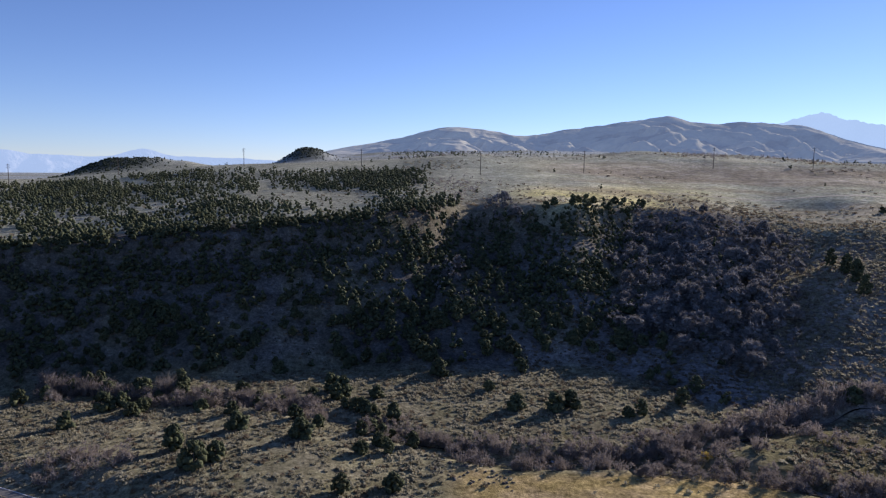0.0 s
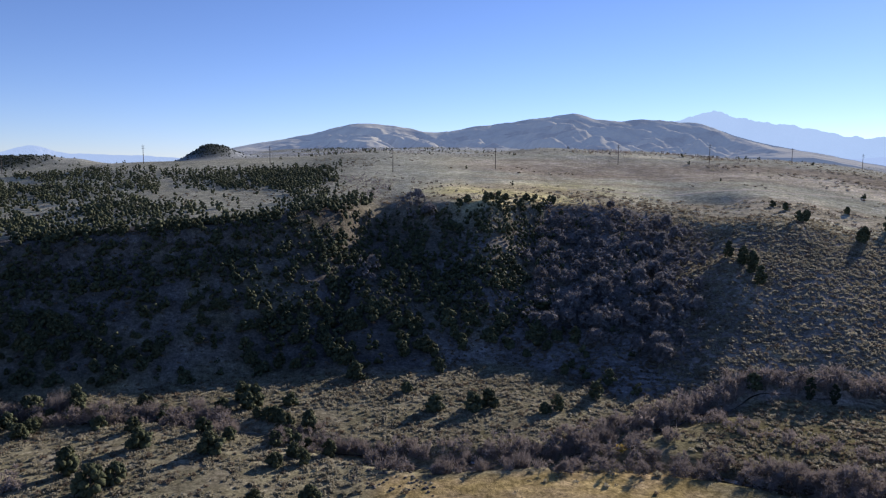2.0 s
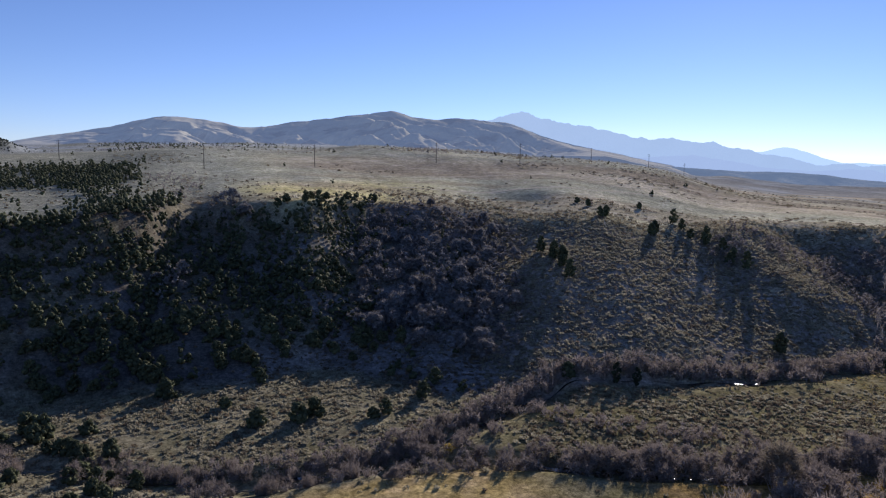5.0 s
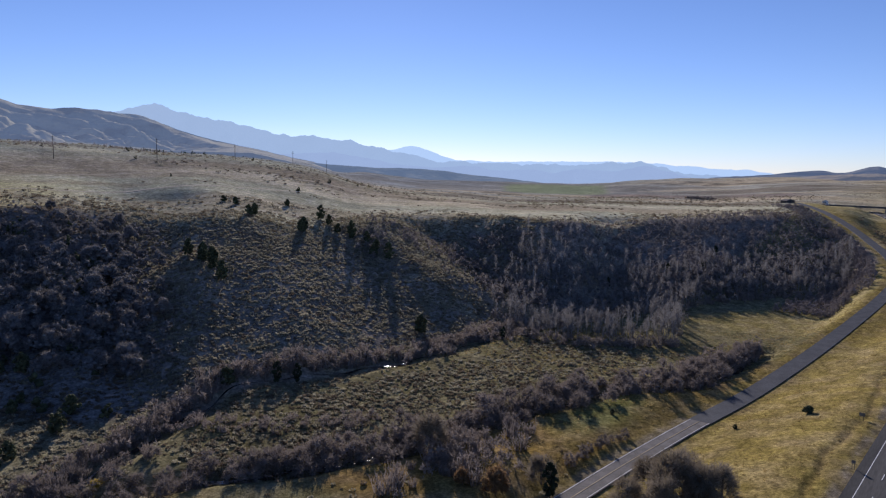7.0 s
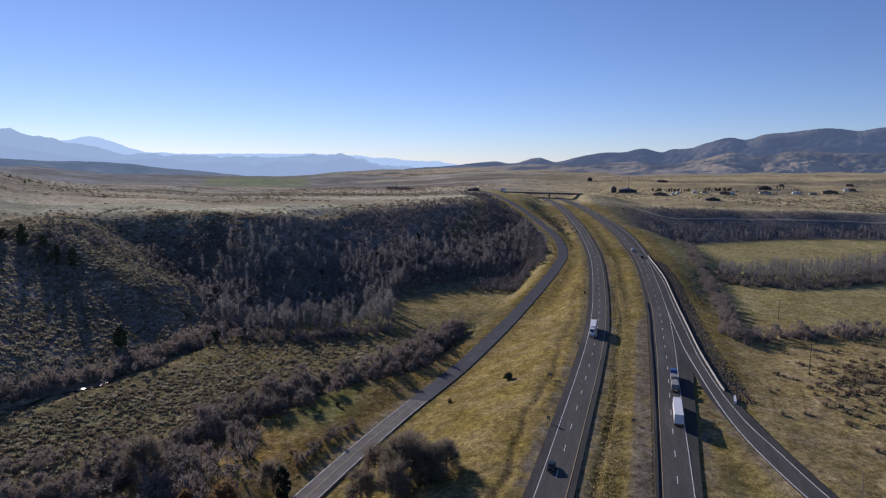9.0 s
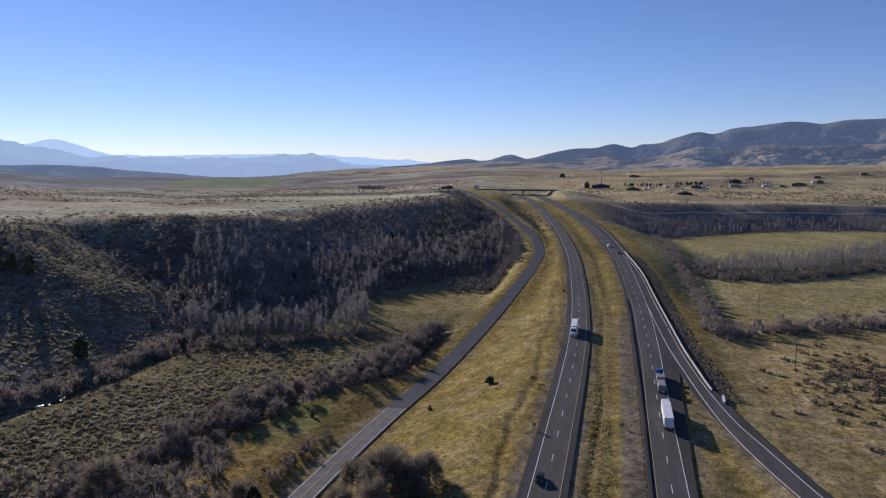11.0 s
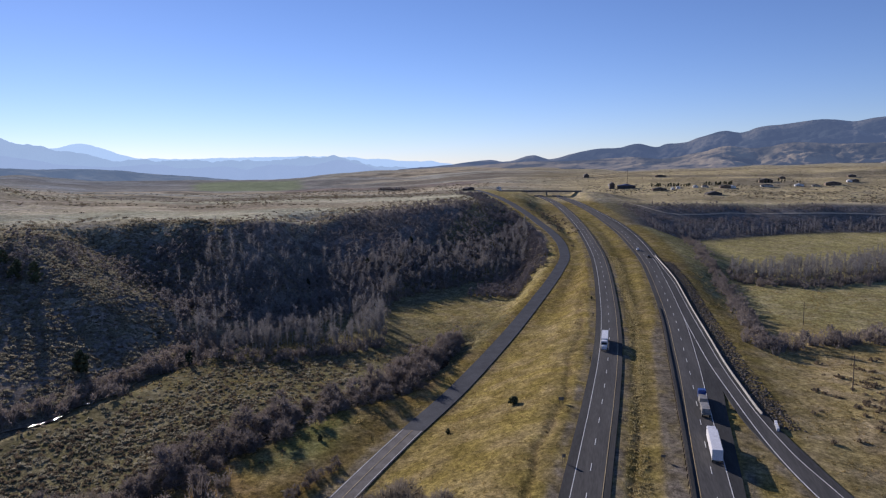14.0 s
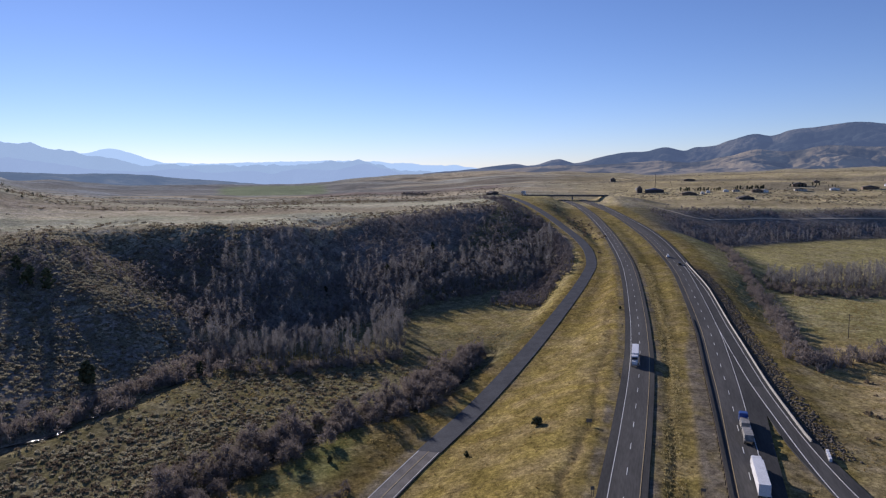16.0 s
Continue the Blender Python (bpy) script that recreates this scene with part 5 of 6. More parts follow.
# ---- bare broad-leaved scrub in the bowl and the gullies
def grow_scrub():
    x, y, az, r, rng = spread(21, -3, 82, 270, 800, 12)
    foot, rim = FOOT(az), RIM(az)
    s = (r - foot) / (rim - foot)
    patch = fbm(x, y, 50, 3, 71)
    dens = step(az, 14, 18) * (1 - step(az, 26, 30)) * (0.42 + 0.3 * patch) * step(s, 0.1, 0.25) * (1 - step(s, 0.82, 0.98))
    dens = np.maximum(dens, step(az, 0, 1) * (1 - step(az, 2.5, 3.5)) * 0.35 * step(s, 0.38, 0.45) * (1 - step(s, 0.58, 0.66)) + step(az, 4, 5) * (1 - step(az, 7, 8)) * 0.22 * step(s, 0.95, 1.02) * (1 - step(s, 1.1, 1.19)))
    dens = np.maximum(dens, step(az, 43, 46) * (1 - step(az, 78, 82)) * (0.62 + 0.4 * patch) * np.maximum(step(az, 53 - 4 * patch, 57 - 4 * patch), step(s, 0.5, 0.62) * step(patch, -0.15, 0.1)) * step(s, 0.05, 0.15) * (1 - step(s + 0.12 * patch, 0.93, 1.05)))
    # grassy spurs between the gullies
    for x0, y0, x1, y1, w, _ in SPURS:
        dens = dens * (1 - 1.3 * near_line(x, y, x0 + 4, y0 - 3, x1 + 4, y1 - 3, w * 0.75)).clip(0, 1)
    for x0, y0, x1, y1, w, _ in GULLIES[:3]:
        dens = np.maximum(dens, 0.75 * near_line(x, y, x0, y0, x1, y1, w * 0.9) * (1 - step(s, 0.72, 0.88)))
    keep = (rng.random(len(x)) < dens) & (s > 0) & (s < 1.2)
    s = s[keep]
    x, y, az, r = x[keep], y[keep], az[keep], r[keep]
    size = rng.uniform(0.6, 1.3, len(x)) * (1.25 - 0.5 * step(az, 36, 43)) * (1 + 0.6 * step(az, 54, 57) * (1 - step(s, 0.35, 0.55)))
    near = np.flatnonzero(az < 30)[:130]
    rest = np.setdiff1d(np.arange(len(x)), near)
    for k in near:
        plant("bare_tree", "leafless grey broad-leaved tree on the shaded slope", "tree", DOM[int(rng.integers(len(DOM)))], x[k], y[k], size[k], rng.random() * 6.28, "bare trees in the bowl")
    bowl = rest[az[rest] < 40]
    rest = rest[az[rest] >= 40]
    scatter("bare_scrub", "leafless grey-brown trees filling the shaded bowl", "woodland", LIGHT_D, x[bowl], y[bowl], size[bowl], BOWL_TWIG, 27)
    scatter("bare_scrub", "leafless grey-brown scrub filling the shaded gullies", "woodland", LIGHT_B + LIGHT_D, x[rest], y[rest], size[rest], BARE, 22)


grow_scrub()


def upland_scrub():
    xs, ys = [], []
    rng = np.random.default_rng(23)
    for az, r, n, wa, wr in ((1.5, 640, 60, 1.6, 22), (2.6, 560, 50, 1.0, 26), (21.5, 960, 70, 1.1, 40), (25, 1010, 50, 2.2, 16), (29, 1060, 40, 1.6, 16), (-1.0, 1250, 60, 2.4, 30), (4.0, 1300, 60, 2.0, 30), (45, 1150, 30, 1.5, 20), (52, 1000, 26, 1.6, 20), (60, 980, 30, 2.0, 15)):
        a, q = np.radians(az + rng.normal(0, wa, n)), r + rng.normal(0, wr, n)
        xs.append(q * np.sin(a))
        ys.append(q * np.cos(a))
    xs, ys = np.concatenate(xs), np.concatenate(ys)
    scatter("upland_scrub", "dark leafless scrub in shallow upland gullies", "scrub", LIGHT_B, xs, ys, rng.uniform(0.4, 0.9, len(xs)), BARE, 24)


upland_scrub()


def upland_sage():
    """Sage and brush specks over the upland behind the rim."""
    x, y, az, r, rng = spread(25, -2, 112, 470, 1350, 17)
    d = r - RIM(az)
    n = fbm(x, y, 60, 4, 73) + 0.7 * fbm(r, az * 2.0, 40, 3, 74)
    dens = (0.5 * (1 - step(d, 20, 110)) + 0.4 * step(n, 0.0, 0.5) + 0.1 * step(r, 900, 1000)) * (d > 0) * (1 - 0.75 * step(r, 850, 1000) * (1 - step(az, 58, 64))) * (0.4 + 0.6 * step(az, 10, 24))
    k = (rng.random(len(x)) < dens) & ((y > F_Y(np.clip(x, -260, 1010)) + 14) | (y < 60) & (r > 1080))
    kinds = [bush_kind(rng, 0.9, 0.9, 9) for _ in range(3)]
    brown = rng.random(len(x)) < 0.5
    for name, label, m, sel in (("upland_sage", "grey sagebrush specks over the dry upland", SAGE, k & ~brown), ("upland_brush", "low brown brush specks over the dry upland", BRUSH, k & brown)):
        scatter(name, label, "brush", kinds, x[sel], y[sel], rng.uniform(0.9, 2.0, sel.sum()), m, 26)


upland_sage()


def plain_brush():
    """Low brush in loose lines over the plain beyond the highway."""
    x, y, az, r, rng = spread(28, 76, 112, 1060, 2300, 260)
    n = fbm(np.log(r) * 500, az * 3.0, 34, 3, 75) + 0.5 * fbm(x, y, 90, 3, 76)
    k = (rng.random(len(x)) < 0.12 + 0.7 * step(n, 0.1, 0.4)) & (y < 330)
    scatter("plain_brush", "dull olive brush in loose lines over the dry plain", "brush", TINY_J, x[k], y[k], rng.uniform(0.18, 0.5, k.sum()), BRUSH, 29, flat=0.7)


plain_brush()


# ---- aspens along the foot of the slope
ASPEN_FRONT = soft([46, 50, 57, 63, 69.4, 70.6, 76.4, 80, 84], [345, 350, 368, 360, 368, 468, 526, 562, 645])


def grow_aspens():
    x, y, az, r, rng = spread(31, 46, 82, 320, 760, 12)
    foot = FOOT(az)
    d = r - foot
    front_r = ASPEN_FRONT(az)
    dens = 0.6 * step(r, front_r, front_r + 10) * (1 - step(d, 70, 140)) * step(az, 54, 58) * (0.8 + 0.6 * fbm(x, y, 40, 3, 81))
    fy = F_Y(np.clip(x, -260, 1010))
    keep = (rng.random(len(x)) < dens) & (y > fy + 18)
    x, y, az, d = x[keep], y[keep], az[keep], d[keep]
    size = rng.uniform(0.62, 1.08, len(x))
    front = np.flatnonzero(r[keep] < front_r[keep] + 34)[:190]
    rest = np.setdiff1d(np.arange(len(x)), front)
    for k in front:
        plant("aspen_tree", "slender leafless aspen with a pale trunk", "tree", ASP[int(rng.integers(len(ASP)))], x[k], y[k], size[k], rng.random() * 6.28, "aspens below the slope")
    scatter("aspen_grove", "dense grove of leafless pale aspens", "woodland", LIGHT_A, x[rest], y[rest], size[rest], ASPEN_TWIG, 32)
    firs = [(450, 190), (470, 196), (520, 170), (545, 160), (560, 175), (430, 205), (500, 190), (300, 205), (174, 232), (181, 228)]
    for k, (fx, fyy) in enumerate(firs):
        plant("fir_tree", "dark green conifer among bare trees", "tree", FIRS[k % 2], fx, fyy, 0.75 + 0.05 * (k % 5), k * 1.3, "conifers")


grow_aspens()


# ---- willows along the creeks, and in bands across the far fields
def grow_willows():
    rng = np.random.default_rng(41)
    made = 0
    lx, ly, ls = [], [], []
    for line_, x0, x1, stepx, wide in ((CREEK_2, 62, 365, 1.45, 6.0), (CREEK_1, -150, 120, 2.6, 4.5), (CREEK_1, -150, 440, 1.5, 4.5)):
        for x in np.arange(x0, x1, stepx):
            y = float(line_(x)) + rng.normal(0, wide) + (3 if line_ is CREEK_1 and x > 110 else 0)
            if abs(y - float(line_(x))) < 2.4:
                y += 4.0
            gap = float(fbm(np.array([x]), np.array([y]), 26, 2, 91)[0])
            if gap < -0.38 or y < float(F_Y(x)) + (17 if x > 230 else 9):
                continue
            if made < 299:
                plant("willow_shrub", "leafless reddish-brown willow thicket beside the creek", "shrub", (WIL_D if line_ is CREEK_2 or rng.random() < 0.55 else WIL)[int(rng.integers(3))], x, y, rng.uniform(0.7, 1.2) * (1.5 if line_ is CREEK_2 and x > 120 else 1.35 if x < -20 else 1.0), rng.random() * 6.28, "willows along the creek")
                made += 1
            else:
                lx.append(x), ly.append(y), ls.append(rng.uniform(0.8, 1.3) * (1.25 if x > 100 else 0.8))
    for _ in range(90):
        az, r = rng.uniform(-36, -24), rng.uniform(196, 214)
        lx.append(r * math.sin(math.radians(az))), ly.append(r * math.cos(math.radians(az)) + 6), ls.append(rng.uniform(0.5, 0.95))
    # willow band across the meadow
    for u in rng.random(75):
        lx.append(118 + 56 * u + rng.normal(0, 2.5)), ly.append(float(np.interp(u, [0, 0.25, 0.5, 0.7, 1], [226, 210, 197, 183, 174])) + rng.normal(0, 3)), ls.append(rng.uniform(0.6, 1.0))
    # far bank of the creek
    for x in np.r_[rng.uniform(10, 330, 260)]:
        lx.append(x), ly.append(float(CREEK_1(x)) + rng.uniform(3.5, 11)), ls.append(rng.uniform(0.7, 1.2))
    # hedge-like edge in front of the aspens
    for az in np.arange(52, 82, 0.16):
        r = float(ASPEN_FRONT(az)) + rng.normal(0, 4)
        lx.append(r * math.sin(math.radians(az))), ly.append(r * math.cos(math.radians(az))), ls.append(rng.uniform(0.9, 1.4))
    # broad thickets where the two arms of the creek come near the road
    for _ in range(75):
        x, y = rng.normal(164, 13), rng.normal(131, 8)
        if y > float(F_Y(x)) + 14:
            lx.append(x), ly.append(y), ls.append(rng.uniform(0.9, 1.6))
    for x in np.arange(184, 220, 2.2):
        plant("willow_shrub", "row of low russet brush beside the frontage road", "shrub", WIL_D[int(rng.integers(3))], x, 106.5 - 0.13 * (x - 184) + rng.normal(0, 1.0), rng.uniform(0.45, 0.75), rng.random() * 6.28, "brush by the frontage road")
    plant("fir_tree", "dark green conifer beside the frontage road", "tree", FIRS[0], 163, 100.5, 1.0, 0.7, "conifers")
    # thicket beside the frontage road
    for _ in range(70):
        x, y = rng.normal(316, 24), 0
        y = float(F_Y(x)) + rng.uniform(18, 38)
        lx.append(x), ly.append(y), ls.append(rng.uniform(0.9, 1.5))
    keep = [k for k in range(len(lx)) if ly[k] > float(F_Y(np.clip(lx[k], -260, 1010))) + 9]
    lx, ly, ls = np.array(lx)[keep], np.array(ly)[keep], np.array(ls)[keep]
    scatter("willow_thicket", "leafless brown willow thicket on the valley floor", "thicket", LIGHT_W + LIGHT_B, lx, ly, ls * 0.9, WILLOW, 42)
    bx = np.r_[rng.uniform(470, 760, 1300), rng.uniform(760, 930, 260)]
    by = F_Y(bx) + 14 + 32 * rng.random(1560) ** 1.2 + 6 * (bx < 540)
    scatter("bank_brush", "leafless dark brush on the bank above the frontage road", "thicket", LIGHT_B + LIGHT_D, bx, by, rng.uniform(0.45, 1.0, 1560), DARK_TWIG, 48)
    # bands of brush right of the highway
    bx, by, bs, kinds = [], [], [], []
    for x0, y0, x1, y1, n, wide, size in ((345, -36, 395, -150, 120, 4, 1.5), (458, -51, 614, -52, 150, 5, 1.0), (338, -43, 458, -51, 120, 4, 1.1), (614, -52, 800, -60, 90, 7, 1.0)):
        t = rng.random(n)
        bx += list(x0 + (x1 - x0) * t + rng.normal(0, wide, n))
        by += list(y0 + (y1 - y0) * t + rng.normal(0, wide * 0.6, n))
        bs += list(rng.uniform(0.7, 1.2, n) * size)
    bx, by, bs = np.array(bx), np.array(by), np.array(bs)
    k = by < R_RIGHT(np.clip(bx, -60, 1080)) - 14
    scatter("brush_band", "leafless reddish-brown brush between the fields", "thicket", LIGHT_W + LIGHT_B, bx[k], by[k], bs[k] * 0.9, WILLOW, 43)
    edge = soft([-340, -300, -200, -119, -80, -60], [700, 660, 584, 528, 522, 540])
    ay = rng.uniform(-330, -66, 1100)
    ax = edge(ay) + 12 + rng.random(1100) ** 1.3 * np.interp(ay, [-330, -120, -66], [90, 62, 34])
    scatter("aspen_band", "band of tall leafless grey aspens between the fields", "woodland", LIGHT_A, ax[:800], ay[:800], rng.uniform(0.65, 1.1, 800), ASPEN_TWIG, 44)
    scatter("brush_band", "leafless grey-brown trees between the fields", "thicket", LIGHT_B, ax[800:], ay[800:], rng.uniform(0.8, 1.3, 300), WILLOW, 47)
    ay = rng.uniform(-330, -60, 420)
    scatter("brush_band", "reddish-brown brush along the edge of the aspens", "thicket", LIGHT_W + LIGHT_B, edge(ay) + rng.normal(3, 5, 420), ay, rng.uniform(0.7, 1.2, 420), WILLOW, 64)
    x, y, az, r, rng = spread(45, 88, 122, 700, 1010, 24)
    foot, rim = FOOT(az), RIM(az)
    s = (r - foot) / (rim - foot)
    k = (rng.random(len(x)) < 0.9 * step(s, -0.05, 0.08) * (1 - step(s, 0.8, 1.0))) & (y < R_RIGHT(np.clip(x, -60, 1080)) - 40) & (np.abs(x - SIDE_X(y) + 9) > 15)
    scatter("wooded_slope", "leafless dark woodland on the slope below the houses", "woodland", LIGHT_B, x[k], y[k], rng.uniform(0.5, 1.0, k.sum()), DARK_TWIG, 46)
    k = (rng.random(len(x)) < 0.5 * step(s, -0.1, 0.0) * (1 - step(s, 0.12, 0.4))) & (y < R_RIGHT(np.clip(x, -60, 1080)) - 40) & (np.abs(x - SIDE_X(y) + 9) > 15)
    scatter("aspen_band", "leafless pale aspens at the foot of the wooded slope", "woodland", LIGHT_A, x[k], y[k], rng.uniform(0.5, 0.9, k.sum()), ASPEN_TWIG, 49)
    big = [(tri_mesh("twig_crown", dome_mesh(np.random.default_rng(80 + k), 7.0, 3.7, 44, 52, 0.042, 0.2, 0.2, 0.95), CLUMP_TWIG), mesh_from("trunk", *stem_mesh(np.random.default_rng(90 + k), 6.8, 0.24, 16), BARK)) for k in range(2)]
    plant("bare_tree", "large leafless tree standing among willows", "tree", big[0], 163, 143, 1.8, 0.4, "large bare trees")
    plant("bare_tree", "large leafless tree beside the frontage road", "tree", big[1], 168, 106, 1.3, 1.4, "large bare trees")
    plant("bare_tree", "broad leafless tree beside the frontage road", "tree", big[0], 170, 69, 2.0, 2.4, "large bare trees")
    for k, (x, y, s) in enumerate(((177, 78, 1.5), (181, 69, 1.5), (169, 61, 1.5), (161, 69, 1.5), (174, 58, 1.25), (160, 77, 1.4))):
        plant("bare_tree", "leafless tree in a clump between the roads", "tree", big[k % 2], x, y, s, k * 1.1, "large bare trees")
    rus = (tri_mesh("leaves", dome_mesh(np.random.default_rng(3), 5.5, 3.4, 36, 36, 0.08, 0.2, 0.5, 0.7), RUSSET), DOM[0][1])
    for x, y, s in ((171, 63, 1.35), (153, 112, 1.35), (150, 121, 0.9)):
        plant("russet_tree", "small tree with dry russet leaves beside the road", "tree", rus, x, y, s, x, "russet trees")
    yel = (tri_mesh("leaves", dome_mesh(np.random.default_rng(5), 2.2, 2.2, 14, 16, 0.1), GOLDEN), WIL[0][1])
    plant("yellow_shrub", "low shrub with bright yellow leaves by the creek", "shrub", yel, 86, 200, 1.0, 0.0, "")


grow_willows()


# ---- low cover: sagebrush, brown brush, grass tufts, stones
def low_cover():
    x, y, az, r, rng = spread(51, -36, 70, 168, 600, 1.75)
    foot, rim = FOOT(az), RIM(az)
    s = (r - foot) / (rim - foot)
    c1 = CREEK_1(np.clip(x, -320, 440))
    field = (x > 5) & (x < 110) & (y < c1 - 4)
    meadow = (y < c1) & (x > 110)
    dens = np.where(r < foot, np.where(az < 24, 0.8, 0.75), 0.13)
    dens = np.where(meadow & (r < foot), 0.2 + 0.85 * step(c1 - y + 8 * fbm(x, y, 30, 3, 98), 14, 30), dens)
    dens = np.where((s > 0) & (az < 4), 0.1, dens)
    dens = np.where((s > 0) & (az > 25) & (az < 60), 0.85, dens)
    dens = np.where((s > 0) & (s < 0.35) & (az > 8) & (az < 24), 0.5, dens)
    dens = np.where(s > 1.0, 0.02 + 0.4 * (s < 1.18) * (az > 24), np.where((s > 0.8) & (az < 24), 0.25, dens))
    dens = np.where(field, 0.03, dens) * (0.8 + 0.8 * fbm(x, y, 22, 3, 95))
    cy2 = CREEK_2(np.clip(x, 60, 370))
    dens = np.where((x > 110) & (y < cy2 - 3), 0.02, dens)
    dens = np.where((az > 57) & ((r > ASPEN_FRONT(az) - 6) | (x > 385)) & (r < foot + 30) | (az > 60) & (r > 400), 0.02, dens)
    dens = dens * (1 - 0.95 * step(az + 5 * fbm(x, y, 40, 3, 96), 55, 68))
    k = rng.random(len(x)) < dens
    k &= np.abs(y - F_Y(np.clip(x, -260, 1010))) > 7
    k &= np.abs(y - c1) > 3
    x, y, az, r, s = x[k], y[k], az[k], r[k], s[k]
    size = rng.uniform(0.7, 1.6, len(x)) * np.where(meadow[k], 0.72, np.where((s < 0) & (az < 24), 0.72, 0.8))
    brown = rng.random(len(x)) < np.where(meadow[k], 0.5, np.where((s > 0) & (az < 26), 0.8, 0.22))
    scatter("sagebrush", "grey-green sagebrush dotting the slopes and valley floor", "sagebrush", BUSH, x[~brown], y[~brown], size[~brown], SAGE, 52)
    scatter("low_brush", "low brown brush among the sage", "brush", BUSH, x[brown], y[brown], size[brown] * 0.9, BRUSH, 53)
    x, y, az, r, rng = spread(54, 52, 118, 120, 520, 2.4)
    fy, rr = F_Y(np.clip(x, -260, 1010)), R_RIGHT(np.clip(x, -60, 1080))
    ly, rl = L_Y(np.clip(x, -60, 1080)), R_LEFT(np.clip(x, -60, 1080))
    free = (np.abs(y - fy) > 7) & (np.abs(y - ly) > 9) & ((y > rl + 7) | (y < rr - 5)) & (np.abs(y - RAMP_Y(np.clip(x, 60, 370))) > 7) & (r < FOOT(az) - 10)
    dens = 0.35 + 0.5 * fbm(x, y, 25, 3, 97)
    k = free & (rng.random(len(x)) < dens)
    scatter("grass_tufts", "tufts of straw-coloured dry grass", "grass", TUFTS, x[k], y[k], rng.uniform(0.7, 1.6, k.sum()), TUFT, 55)
    mx = rng.uniform(130, 560, 2600)
    my = L_Y(mx) - 11.5 + 1.6 * rng.standard_normal(2600) + 0.8 * np.sin(mx / 17.0)
    ok = my > R_LEFT(mx) + 4.5
    scatter("tall_grass", "ridge of tall straw grass along the median", "grass", TUFTS, mx[ok], my[ok], rng.uniform(0.7, 1.6, ok.sum()), STRAW, 60)
    k2 = free & (y < rr - 12) & (np.exp(-(((x - 268) / 38) ** 2) - ((y + 92) / 24) ** 2) > rng.random(len(x)) * 1.6)
    scatter("low_brush", "low brown brush in the dry field", "brush", BUSH, x[k2], y[k2], rng.uniform(0.7, 1.5, k2.sum()), BRUSH, 56)
    rv, rf = ICO1
    stones = [(rv * (1 + 0.25 * np.random.default_rng(k).standard_normal((len(rv), 1))) * [0.5, 0.4, 0.3], rf) for k in range(3)]
    rng = np.random.default_rng(57)
    x = rng.normal(760, 55, 170)
    y = (L_Y(x) + F_Y(x)) / 2 + rng.normal(0, 7, 170)
    scatter("mound_brush", "brown brush and rubble on the mound between the roads", "brush", BUSH + stones, x, y, rng.uniform(0.8, 1.8, 170), BRUSH, 63)
    x = rng.uniform(240, 540, 3200)
    y = BAR_Y(x) - 1.4 - 7 * rng.random(3200) ** 1.5
    scatter("riprap", "tumbled dark stones on the embankment", "stones", stones, x, y, rng.uniform(0.4, 1.3, 3200), ROCK, 58, 0.0)
    x = rng.uniform(0, 25, 60)
    y = CREEK_1(x) - rng.uniform(8, 24, 60)
    scatter("bank_stones", "pale stones on the eroded creek bank", "stones", stones, x, y, rng.uniform(0.7, 1.5, 60), ROCK, 59, 0.0)


low_cover()


# ---- power line, guardrail, barrier, signs
def power_pole(az, r, h, arms):
    x, y = r * math.sin(math.radians(az)), r * math.cos(math.radians(az))
    root = thing("power_pole", "tall dark wooden transmission pole with crossarms", "utility pole", pose(x, y, zat(x, y) - 0.3, 0, 0, -az + 20), "transmission line poles")
    part("pole", mesh_from("pole", *tube([(0, 0, 0), (0, 0, h * 0.5), (0, 0, h)], [0.42, 0.36, 0.26], 8), POLE_WOOD), root)
    for k in range(arms):
        part("crossarm", box_mesh("crossarm", POLE_WOOD, (0, 0, h - 1.2 - 2.4 * k, 3.4, 0.24, 0.28, 0.03)), root)
        for sx in (-1.5, 1.5):
            part("insulator", mesh_from("insulator", *tube([(sx, 0, h - 1.3 - 2.4 * k), (sx, 0, h - 2.1 - 2.4 * k)], [0.1, 0.14], 6), GREY_METAL), root)


for az, r, h in ((-30.9, 850, 21), (-23.9, 870, 21), (-14.8, 880, 22), (-5.5, 860, 21), (4.3, 720, 23), (12.7, 750, 23), (22.5, 840, 24), (29.3, 850, 25), (35.0, 980, 24), (39.5, 1200, 24), (42.2, 1400, 24)):
    power_pole(az, r, h, 2)


def small_pole(x, y, h, label, name="utility_pole", thick=1.0):
    root = thing(name, label, "utility pole", pose(x, y, zat(x, y) - 0.2))
    part("pole", mesh_from("pole", *tube([(0, 0, 0), (0, 0, h)], [0.19 * thick, 0.13 * thick], 8), POLE_WOOD), root)
    part("crossarm", box_mesh("crossarm", POLE_WOOD, (0, 0, h - 0.6, 0.16, 2.2, 0.18, 0.02)), root)


small_pole(287, -59.5, 13, "weathered wooden utility pole in the dry field")
small_pole(404, -74, 12, "weathered wooden utility pole beyond the brush")
small_pole(1275, -14, 30, "tall slim mast beside the farm buildings", "radio_mast", 2.4)
small_pole(835, -20, 11, "wooden utility pole beside the side road")


